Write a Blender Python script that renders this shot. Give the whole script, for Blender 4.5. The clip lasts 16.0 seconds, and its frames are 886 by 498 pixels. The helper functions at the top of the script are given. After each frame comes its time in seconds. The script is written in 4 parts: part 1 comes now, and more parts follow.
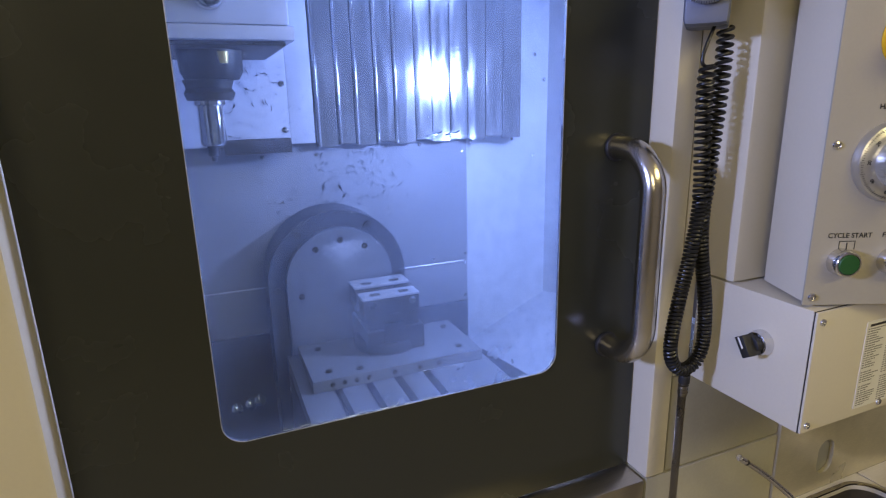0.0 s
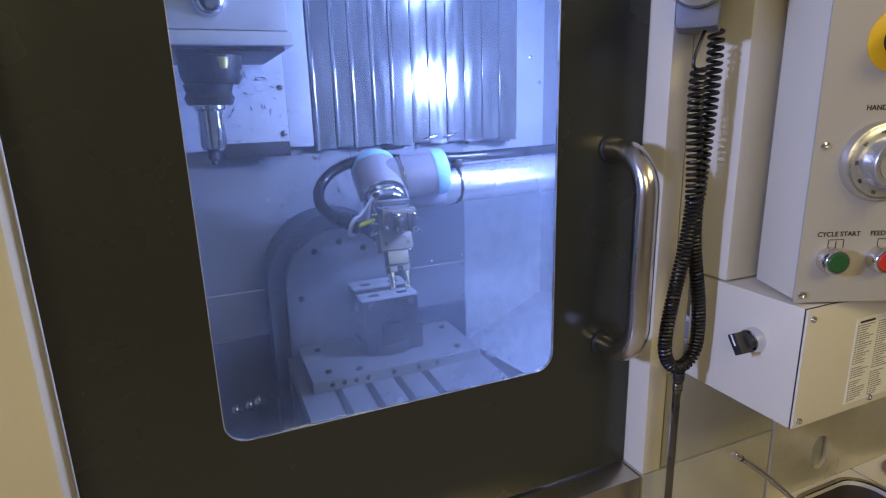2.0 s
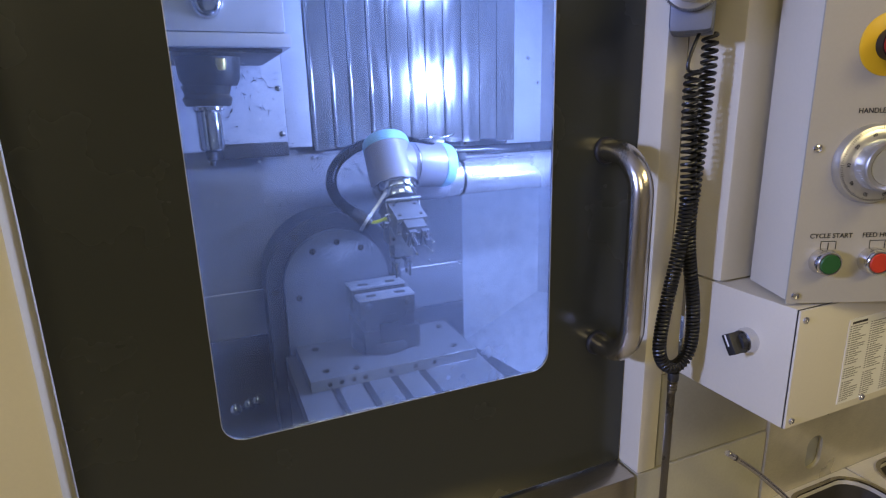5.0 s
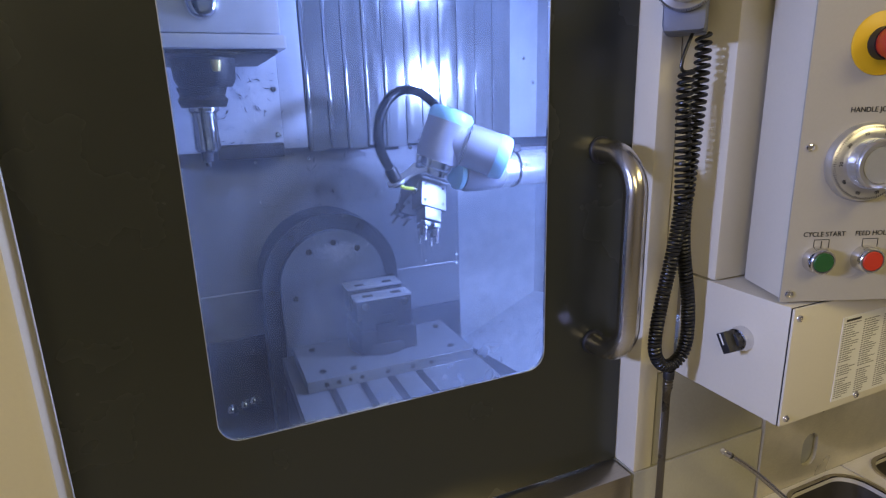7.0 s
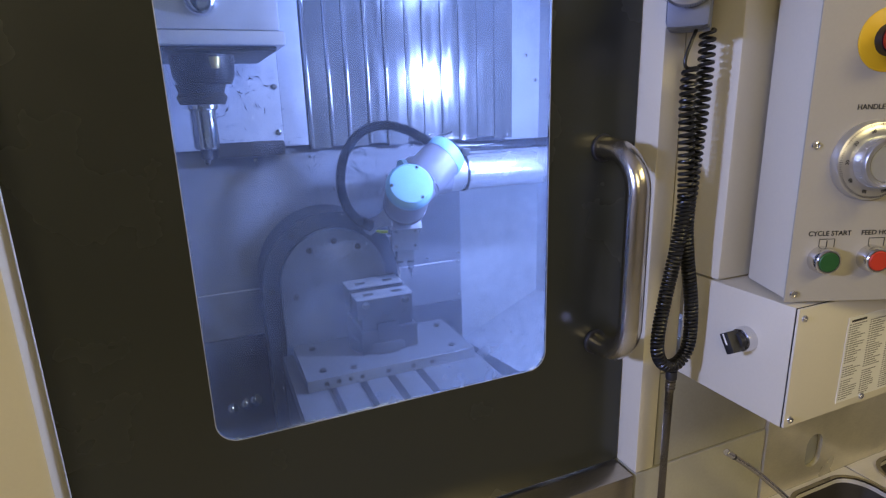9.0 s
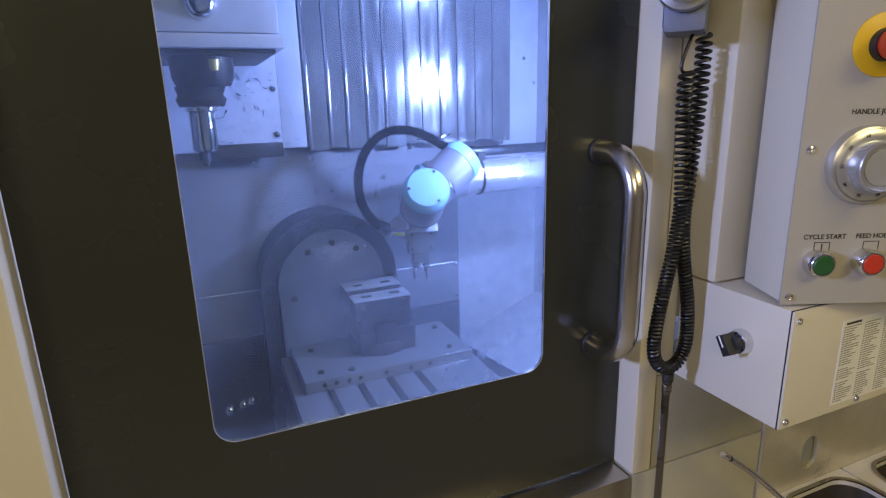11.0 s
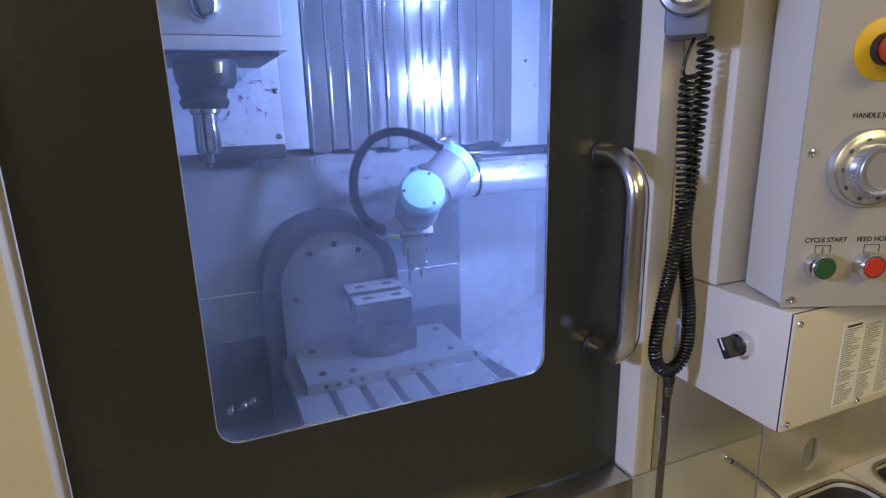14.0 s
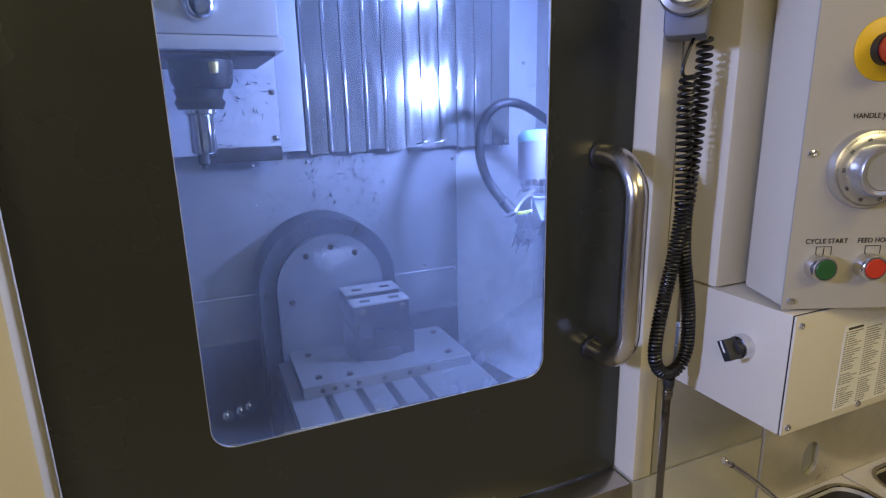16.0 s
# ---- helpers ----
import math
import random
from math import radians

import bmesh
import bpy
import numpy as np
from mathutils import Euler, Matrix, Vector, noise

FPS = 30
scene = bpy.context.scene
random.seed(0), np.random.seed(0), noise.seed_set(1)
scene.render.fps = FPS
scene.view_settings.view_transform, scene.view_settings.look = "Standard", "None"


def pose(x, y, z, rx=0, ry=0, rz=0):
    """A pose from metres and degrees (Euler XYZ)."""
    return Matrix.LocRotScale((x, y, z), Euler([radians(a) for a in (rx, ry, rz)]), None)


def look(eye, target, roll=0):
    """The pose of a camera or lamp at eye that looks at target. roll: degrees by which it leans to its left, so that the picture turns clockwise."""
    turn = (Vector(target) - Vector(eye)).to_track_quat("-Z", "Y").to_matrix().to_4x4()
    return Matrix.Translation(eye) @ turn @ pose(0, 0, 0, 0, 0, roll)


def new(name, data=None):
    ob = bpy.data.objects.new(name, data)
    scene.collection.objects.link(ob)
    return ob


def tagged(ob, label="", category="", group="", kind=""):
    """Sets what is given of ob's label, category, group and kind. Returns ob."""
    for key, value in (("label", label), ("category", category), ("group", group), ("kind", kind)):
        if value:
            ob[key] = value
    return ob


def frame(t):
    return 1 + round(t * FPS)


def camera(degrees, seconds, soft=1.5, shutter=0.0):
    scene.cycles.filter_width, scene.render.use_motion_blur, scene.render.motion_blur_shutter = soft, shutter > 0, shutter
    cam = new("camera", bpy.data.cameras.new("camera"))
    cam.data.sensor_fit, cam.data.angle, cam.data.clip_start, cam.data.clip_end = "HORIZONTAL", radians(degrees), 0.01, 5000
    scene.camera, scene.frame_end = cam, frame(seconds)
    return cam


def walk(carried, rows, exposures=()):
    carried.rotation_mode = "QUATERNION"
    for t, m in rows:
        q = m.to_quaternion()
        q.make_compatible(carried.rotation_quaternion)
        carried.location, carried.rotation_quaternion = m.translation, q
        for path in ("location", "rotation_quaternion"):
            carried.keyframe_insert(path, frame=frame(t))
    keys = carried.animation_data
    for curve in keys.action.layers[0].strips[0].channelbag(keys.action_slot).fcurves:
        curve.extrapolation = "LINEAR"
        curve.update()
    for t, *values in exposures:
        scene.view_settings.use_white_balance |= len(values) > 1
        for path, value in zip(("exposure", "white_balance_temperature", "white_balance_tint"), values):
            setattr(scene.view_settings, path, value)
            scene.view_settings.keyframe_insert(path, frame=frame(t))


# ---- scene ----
cam = camera(76.1, 16.0, soft=1.2)
PATH = [
    (0, (0.003, -0.602, 1.496), (0.741, 1.186, 0.986), -1.3),
    (0.5, (0.0, -0.606, 1.497), (0.739, 1.182, 0.991), -1.3),
    (1, (0.002, -0.609, 1.5), (0.74, 1.179, 0.993), -1.4),
    (1.5, (0.0, -0.613, 1.499), (0.738, 1.176, 0.994), -1.6),
    (2, (-0.001, -0.613, 1.498), (0.744, 1.173, 0.994), -1.6),
    (2.5, (-0.001, -0.614, 1.5), (0.741, 1.173, 0.995), -1.6),
    (3, (0.0, -0.614, 1.5), (0.743, 1.173, 0.996), -1.3),
    (3.5, (0.0, -0.612, 1.498), (0.748, 1.173, 0.994), -1.3),
    (4, (0.002, -0.614, 1.5), (0.744, 1.172, 0.991), -1.5),
    (6.5, (0.0, -0.623, 1.502), (0.754, 1.159, 0.996), -1.6),
    (7, (0.003, -0.622, 1.502), (0.756, 1.16, 0.994), -1.7),
    (7.5, (0.006, -0.615, 1.499), (0.758, 1.168, 0.992), -1.5),
    (8, (0.007, -0.612, 1.499), (0.757, 1.171, 0.989), -1.6),
    (8.5, (0.009, -0.614, 1.499), (0.76, 1.167, 0.986), -1.6),
    (9, (0.009, -0.617, 1.501), (0.751, 1.167, 0.987), -1.7),
    (11.5, (0.008, -0.62, 1.503), (0.758, 1.163, 0.994), -1.5),
    (12, (0.008, -0.618, 1.502), (0.758, 1.164, 0.992), -1.5),
    (12.5, (0.009, -0.615, 1.498), (0.76, 1.168, 0.993), -1.3),
    (13, (0.01, -0.619, 1.501), (0.757, 1.166, 0.994), -1.4),
    (13.5, (0.008, -0.62, 1.503), (0.755, 1.164, 0.995), -1.4),
    (14, (0.005, -0.621, 1.505), (0.754, 1.164, 0.999), -1.4),
    (14.5, (0.003, -0.615, 1.501), (0.762, 1.169, 1.009), -1.2),
    (15, (0.006, -0.619, 1.503), (0.762, 1.166, 1.009), -1.3),
    (15.5, (0.005, -0.619, 1.501), (0.76, 1.167, 1.011), -1.2),
    (16, (0.006, -0.615, 1.499), (0.767, 1.169, 1.01), -1.3),
]
walk(cam, [(t, look(e, g, r)) for t, e, g, r in PATH])

# ---------------------------------------------------------------- light
world = bpy.data.worlds.new("world")
scene.world = world
world.use_nodes = True
world.node_tree.nodes["Background"].inputs[0].default_value = (1.0, 0.88, 0.70, 1)
world.node_tree.nodes["Background"].inputs[1].default_value = 0.02
scene.view_settings.exposure = 0.0


def area_lamp(name, eye, target, sx, sy, power, color, spread=180):
    data = bpy.data.lights.new(name, "AREA")
    data.shape, data.size, data.size_y = "RECTANGLE", sx, sy
    data.energy, data.color, data.spread = power, color, radians(spread)
    ob = new(name, data)
    ob.matrix_world = look(eye, target)
    return ob


# work lamp inside the machine, on the jamb beside the door
area_lamp("work_lamp_light", (0.585, 0.062, 1.550), (0.10, 0.50, 1.32), 0.100, 0.030, 11.2, (0.43, 0.525, 1.0))
area_lamp("lower_work_lamp_light", (0.640, 0.066, 1.365), (0.10, 0.48, 1.36), 0.080, 0.040, 2.2, (0.41, 0.515, 1.0))
area_lamp("upper_work_lamp_light", (0.585, 0.062, 1.80), (0.12, 0.45, 1.50), 0.03, 0.05, 4.0, (0.42, 0.52, 1.0))
# unseen cool source put low on the left, and warm tubes over the aisle
area_lamp("cool_left_light", (-2.3, -0.36, 1.98), (0.6, -0.1, 1.3), 0.24, 0.24, 73.0, (0.38, 0.46, 1.0))
area_lamp("aisle_lamp_light", (1.0, -2.4, 3.05), (0.6, -0.6, 0.9), 1.6, 0.9, 44.0, (1.0, 0.83, 0.40))
# warm fill added behind to brighten the left of the door
area_lamp("rear_fill_light", (-2.0, -2.9, 2.6), (-0.2, 0.0, 1.2), 1.2, 1.0, 29.0, (1.0, 0.84, 0.52))


# ---------------------------------------------------------------- materials
def material(name, color, rough=0.5, metal=0.0, grain=0.06, size=60.0, stain=0.08, stain_size=6.0, bump=0.02,
             stretch=(1, 1, 1), coat=0.0, rough_var=0.10, spec=0.5, streak=(1, 1, 1)):
    m = bpy.data.materials.new(name)
    m.use_nodes = True
    nt = m.node_tree
    n, l = nt.nodes, nt.links
    p = n["Principled BSDF"]
    geo = n.new("ShaderNodeTexCoord")
    mp = n.new("ShaderNodeMapping")
    mp.inputs["Scale"].default_value = stretch
    l.new(geo.outputs["Object"], mp.inputs["Vector"])
    fine, broad = n.new("ShaderNodeTexNoise"), n.new("ShaderNodeTexNoise")
    fine.inputs["Scale"].default_value, fine.inputs["Detail"].default_value = size, 4
    broad.inputs["Scale"].default_value, broad.inputs["Detail"].default_value = stain_size, 5
    l.new(mp.outputs[0], fine.inputs["Vector"])
    mp2 = n.new("ShaderNodeMapping")
    mp2.inputs["Scale"].default_value = streak
    l.new(geo.outputs["Object"], mp2.inputs["Vector"])
    l.new(mp2.outputs[0], broad.inputs["Vector"])
    mul = n.new("ShaderNodeMath")
    mul.operation = "MULTIPLY_ADD"
    l.new(fine.outputs["Fac"], mul.inputs[0])
    mul.inputs[1].default_value, mul.inputs[2].default_value = 2 * grain, 1 - grain
    mul2 = n.new("ShaderNodeMath")
    mul2.operation = "MULTIPLY_ADD"
    l.new(broad.outputs["Fac"], mul2.inputs[0])
    mul2.inputs[1].default_value, mul2.inputs[2].default_value = 2 * stain, 1 - stain
    both = n.new("ShaderNodeMath")
    both.operation = "MULTIPLY"
    l.new(mul.outputs[0], both.inputs[0])
    l.new(mul2.outputs[0], both.inputs[1])
    tint = n.new("ShaderNodeVectorMath")
    tint.operation = "SCALE"
    tint.inputs[0].default_value = color
    l.new(both.outputs[0], tint.inputs["Scale"])
    l.new(tint.outputs[0], p.inputs["Base Color"])
    rr = n.new("ShaderNodeMath")
    rr.operation = "MULTIPLY_ADD"
    l.new(broad.outputs["Fac"], rr.inputs[0])
    rr.inputs[1].default_value, rr.inputs[2].default_value = 2 * rough_var, rough - rough_var
    l.new(rr.outputs[0], p.inputs["Roughness"])
    p.inputs["Metallic"].default_value = metal
    p.inputs["Coat Weight"].default_value = coat
    p.inputs["Specular IOR Level"].default_value = spec
    if bump:
        b = n.new("ShaderNodeBump")
        b.inputs["Strength"].default_value, b.inputs["Distance"].default_value = bump, 0.002
        l.new(fine.outputs["Fac"], b.inputs["Height"])
        l.new(b.outputs[0], p.inputs["Normal"])
    return m


def dirty_glass(name):
    """Safety glass with a dried film of coolant on it."""
    m = bpy.data.materials.new(name)
    m.use_nodes = True
    n, l = m.node_tree.nodes, m.node_tree.links
    n.remove(n["Principled BSDF"])
    out = n["Material Output"]
    clear, film, mix = n.new("ShaderNodeBsdfTransparent"), n.new("ShaderNodeBsdfTranslucent"), n.new("ShaderNodeMixShader")
    gloss, mix2 = n.new("ShaderNodeBsdfGlossy"), n.new("ShaderNodeMixShader")
    clear.inputs[0].default_value = (0.80, 0.88, 1.0, 1)
    film.inputs[0].default_value = (0.56, 0.71, 1.0, 1)
    gloss.inputs["Roughness"].default_value = 0.03
    tc, cloud, fine = n.new("ShaderNodeTexCoord"), n.new("ShaderNodeTexNoise"), n.new("ShaderNodeTexNoise")
    cloud.inputs["Scale"].default_value, cloud.inputs["Detail"].default_value, cloud.inputs["Distortion"].default_value = 5, 6, 0.6
    fine.inputs["Scale"].default_value, fine.inputs["Detail"].default_value = 60, 3
    l.new(tc.outputs["Object"], cloud.inputs["Vector"])
    l.new(tc.outputs["Object"], fine.inputs["Vector"])
    ramp = n.new("ShaderNodeMapRange")
    ramp.inputs["From Min"].default_value, ramp.inputs["From Max"].default_value = 0.3, 0.7
    ramp.inputs["To Min"].default_value, ramp.inputs["To Max"].default_value = FILM[0], FILM[1]
    l.new(cloud.outputs["Fac"], ramp.inputs["Value"])
    spot = n.new("ShaderNodeMapRange")
    spot.inputs["From Min"].default_value, spot.inputs["From Max"].default_value = 0.35, 0.68
    spot.inputs["To Min"].default_value, spot.inputs["To Max"].default_value = 0.80, 1.25
    l.new(fine.outputs["Fac"], spot.inputs["Value"])
    dirt = n.new("ShaderNodeMath")
    dirt.operation = "MULTIPLY"
    l.new(ramp.outputs[0], dirt.inputs[0])
    l.new(spot.outputs[0], dirt.inputs[1])
    away = n.new("ShaderNodeVectorMath")
    away.operation = "DISTANCE"
    away.inputs[1].default_value = (0.29, 0.0, 1.59)
    sway = n.new("ShaderNodeVectorMath")
    sway.operation = "MULTIPLY_ADD"
    sway.inputs[1].default_value = (0.16, 0.0, 0.16)
    l.new(cloud.outputs["Color"], sway.inputs[0])
    l.new(tc.outputs["Object"], sway.inputs[2])
    l.new(sway.outputs[0], away.inputs[0])
    wiped = n.new("ShaderNodeMapRange")
    wiped.interpolation_type = "SMOOTHSTEP"
    wiped.inputs["From Min"].default_value, wiped.inputs["From Max"].default_value = 0.08, 0.40
    wiped.inputs["To Min"].default_value, wiped.inputs["To Max"].default_value = 0.45, 1.25
    l.new(away.outputs["Value"], wiped.inputs["Value"])
    corner = n.new("ShaderNodeVectorMath")
    corner.operation = "DISTANCE"
    corner.inputs[1].default_value = (0.11, 0.0, 1.28)
    l.new(sway.outputs[0], corner.inputs[0])
    thin = n.new("ShaderNodeMapRange")
    thin.interpolation_type = "SMOOTHSTEP"
    thin.inputs["From Min"].default_value, thin.inputs["From Max"].default_value = 0.02, 0.13
    thin.inputs["To Min"].default_value, thin.inputs["To Max"].default_value = 0.35, 1.0
    l.new(corner.outputs["Value"], thin.inputs["Value"])
    coat = n.new("ShaderNodeMath")
    coat.operation = "MULTIPLY"
    l.new(wiped.outputs[0], coat.inputs[0])
    l.new(thin.outputs[0], coat.inputs[1])
    cloud_at = n.new("ShaderNodeVectorMath")
    cloud_at.operation = "DISTANCE"
    cloud_at.inputs[1].default_value = (PATCH[0] + 0.08, 0.0, PATCH[1] + 0.08)
    l.new(sway.outputs[0], cloud_at.inputs[0])
    smear = n.new("ShaderNodeMapRange")
    smear.interpolation_type = "SMOOTHSTEP"
    smear.inputs["From Min"].default_value, smear.inputs["From Max"].default_value = 0.01, 0.075
    smear.inputs["To Min"].default_value, smear.inputs["To Max"].default_value = 0.80, 0.0
    l.new(cloud_at.outputs["Value"], smear.inputs["Value"])
    heap = n.new("ShaderNodeMath")
    heap.operation = "ADD"
    l.new(coat.outputs[0], heap.inputs[0])
    l.new(smear.outputs[0], heap.inputs[1])
    layer = n.new("ShaderNodeMath")
    layer.operation = "MULTIPLY"
    layer.use_clamp = True
    l.new(dirt.outputs[0], layer.inputs[0])
    l.new(heap.outputs[0], layer.inputs[1])
    l.new(layer.outputs[0], mix.inputs[0])
    l.new(clear.outputs[0], mix.inputs[1])
    l.new(film.outputs[0], mix.inputs[2])
    fr = n.new("ShaderNodeFresnel")
    fr.inputs["IOR"].default_value = 1.35
    l.new(fr.outputs[0], mix2.inputs[0])
    l.new(mix.outputs[0], mix2.inputs[1])
    l.new(gloss.outputs[0], mix2.inputs[2])
    l.new(mix2.outputs[0], out.inputs["Surface"])
    return m


FILM = (0.12, 0.25)
PATCH = (0.112, 1.258)
M_BEIGE = material("beige_enamel", (0.58, 0.54, 0.42), 0.38, grain=0.03, size=260, stain=0.05, bump=0.03)
M_DOOR = material("charcoal_enamel", (0.026, 0.029, 0.025), 0.26, grain=0.06, size=420, stain=0.10, stain_size=4, bump=0.05, spec=0.45)
M_STEEL = material("brushed_steel", (0.58, 0.55, 0.49), 0.22, 1.0, grain=0.10, size=90, stain=0.08, stretch=(1, 1, 14), bump=0.03)
M_LOW = material("worn_grey_enamel", (0.34, 0.325, 0.25), 0.34, grain=0.08, size=200, stain=0.24, stain_size=9, bump=0.03)
M_SPLASH = material("stained_splash_steel", (0.56, 0.52, 0.40), 0.30, 0.50, grain=0.14, size=120, stain=0.34, stain_size=11, stretch=(1, 1, 6), bump=0.03)
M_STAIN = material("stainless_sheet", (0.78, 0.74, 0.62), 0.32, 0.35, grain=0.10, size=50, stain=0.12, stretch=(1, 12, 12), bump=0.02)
# basin steel: mottled stains, with the hollow's shade put into a dark colour
M_BASIN = material("stained_shaded_basin_steel", (0.14, 0.125, 0.10), 0.30, 0.8, grain=0.12, size=40, stain=0.3, stain_size=12, bump=0.02)
M_COVER = material("way_cover_steel", (0.36, 0.37, 0.39), 0.15, 0.72, grain=0.30, size=60, stain=0.60, stain_size=80, streak=(1, 1, 0.10), stretch=(2, 2, 0.25), bump=0.006, rough_var=0.11)
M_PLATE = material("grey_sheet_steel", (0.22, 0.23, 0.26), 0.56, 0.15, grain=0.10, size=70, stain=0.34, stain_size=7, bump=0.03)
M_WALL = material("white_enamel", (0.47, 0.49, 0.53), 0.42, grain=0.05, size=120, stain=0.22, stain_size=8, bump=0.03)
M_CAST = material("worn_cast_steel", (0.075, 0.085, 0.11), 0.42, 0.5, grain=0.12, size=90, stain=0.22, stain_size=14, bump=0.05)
M_DISC = material("ground_steel", (0.20, 0.215, 0.25), 0.42, 0.6, grain=0.10, size=120, stain=0.25, stain_size=16, bump=0.04)
M_ALU = material("machined_aluminium", (0.25, 0.26, 0.28), 0.42, 0.6, grain=0.06, size=160, stain=0.12, stain_size=20, bump=0.03)
M_VISE = material("vise_steel", (0.022, 0.025, 0.036), 0.50, 0.4, grain=0.10, size=130, stain=0.15, stain_size=24, bump=0.04)
M_VISETOP = material("bright_ground_steel", (0.50, 0.51, 0.53), 0.36, 0.6, grain=0.08, size=130, stain=0.12, stain_size=30, bump=0.03)
M_DARK = material("black_oxide", (0.012, 0.012, 0.013), 0.5, grain=0.1, size=100, bump=0.03)
M_HEAD = material("grey_head_paint", (0.46, 0.48, 0.54), 0.45, grain=0.07, size=140, stain=0.24, stain_size=12, bump=0.03)
M_ROBOT = material("robot_grey_paint", (0.27, 0.27, 0.32), 0.36, 0.15, grain=0.03, size=200, stain=0.05, bump=0.01)
M_TUBE = material("robot_tube", (0.66, 0.66, 0.68), 0.26, 0.75, grain=0.04, size=120, stain=0.06, bump=0.01)
M_BLUE = material("light_blue_cap", (0.27, 0.54, 0.70), 0.40, grain=0.03, size=120, stain=0.04, bump=0.01)
M_SILL = material("brushed_sill_steel", (0.50, 0.46, 0.38), 0.30, 1.0, grain=0.16, size=60, stain=0.22, stain_size=9, stretch=(1, 12, 12), bump=0.03)
M_BRAID = material("fine_wire_braid", (0.20, 0.18, 0.14), 0.30, 0.95, grain=0.45, size=620, stain=0.12, stain_size=30, bump=0.10)
M_CHROME = material("polished_steel", (0.72, 0.72, 0.74), 0.16, 1.0, grain=0.04, size=120, stain=0.06, bump=0.0, rough_var=0.05)
M_RUBBER = material("black_rubber", (0.006, 0.006, 0.006), 0.36, grain=0.10, size=160, bump=0.03)
M_HOSE = material("black_conduit", (0.006, 0.007, 0.011), 0.26, grain=0.08, size=160, bump=0.02)
M_GREY = material("grey_plastic", (0.13, 0.145, 0.19), 0.46, grain=0.05, size=300, stain=0.06, bump=0.05)
M_SILVER = material("satin_aluminium", (0.60, 0.60, 0.58), 0.30, 0.9, grain=0.05, size=220, bump=0.01)
M_DIAL = material("dull_dial_face", (0.36, 0.36, 0.34), 0.45, 0.5, grain=0.05, size=200, bump=0.01)
M_PANEL = material("panel_overlay", (0.355, 0.33, 0.26), 0.42, grain=0.03, size=300, stain=0.04, bump=0.03)
M_GREEN = material("green_button", (0.018, 0.085, 0.022), 0.35, grain=0.05, bump=0.0)
M_RED = material("red_button", (0.46, 0.036, 0.015), 0.35, grain=0.05, bump=0.0)
M_YELLOW = material("yellow_ring", (0.62, 0.37, 0.01), 0.40, grain=0.04, bump=0.0)
M_INK = material("black_ink", (0.02, 0.02, 0.02), 0.6, grain=0.0, bump=0.0)
M_INK_GREY = material("grey_ink", (0.24, 0.24, 0.24), 0.6, grain=0.0, bump=0.0)
M_PAPER = material("white_label", (0.72, 0.72, 0.70), 0.45, grain=0.02, bump=0.0)
M_WIRE = material("yellow_wire", (0.65, 0.75, 0.05), 0.4, grain=0.03, bump=0.0)
M_BRASS = material("brass_nozzle", (0.72, 0.60, 0.22), 0.4, 0.6, grain=0.05, bump=0.0)
M_CHIP = material("metal_chips", (0.050, 0.056, 0.075), 0.4, 0.6, grain=0.3, bump=0.0)
M_RESIDUE = material("dried_coolant", (0.36, 0.38, 0.43), 0.5, grain=0.2, size=200, bump=0.03)
M_FLOOR = material("shop_concrete", (0.40, 0.37, 0.29), 0.6, grain=0.10, size=30, stain=0.2, stain_size=1.5, bump=0.05)
M_ROOM = material("shop_wall_paint", (0.50, 0.46, 0.38), 0.7, grain=0.04, size=20, stain=0.1, stain_size=1, bump=0.02)
M_GLASS = dirty_glass("coolant_stained_glass")


# ---------------------------------------------------------------- mesh helpers
def part(name, bm, mat, parent=None, label="", bevel=0.0, smooth=True):
    """One bmesh as one mesh object under a thing or a part."""
    if bevel:
        sharp = [e for e in bm.edges if len(e.link_faces) == 2 and e.calc_face_angle(0) > radians(40)]
        bmesh.ops.bevel(bm, geom=sharp, offset=bevel, segments=2, profile=0.6, affect="EDGES", clamp_overlap=True)
    bmesh.ops.recalc_face_normals(bm, faces=bm.faces)
    me = bpy.data.meshes.new(name)
    bm.to_mesh(me)
    bm.free()
    me.materials.append(mat)
    if smooth:
        me.polygons.foreach_set("use_smooth", [True] * len(me.polygons))
        me.set_sharp_from_angle(angle=radians(35))
    ob = new(name, me)
    if parent:
        ob.parent = parent
    if label:
        ob["label"] = label
    return ob


def thing(name, label, category, group="", kind=""):
    return tagged(new(name), label, category, group, kind)


def add_box(bm, x0, x1, y0, y1, z0, z1, m=None):
    mm = Matrix.Translation(((x0 + x1) / 2, (y0 + y1) / 2, (z0 + z1) / 2)) @ Matrix.Diagonal((x1 - x0, y1 - y0, z1 - z0, 1))
    bmesh.ops.create_cube(bm, size=1, matrix=(m @ mm) if m else mm)
    return bm


def block(x0, x1, y0, y1, z0, z1, m=None):
    return add_box(bmesh.new(), x0, x1, y0, y1, z0, z1, m)


def toward(a, b):
    a, b = Vector(a), Vector(b)
    return Matrix.Translation(a) @ (b - a).to_track_quat("Z", "X").to_matrix().to_4x4()


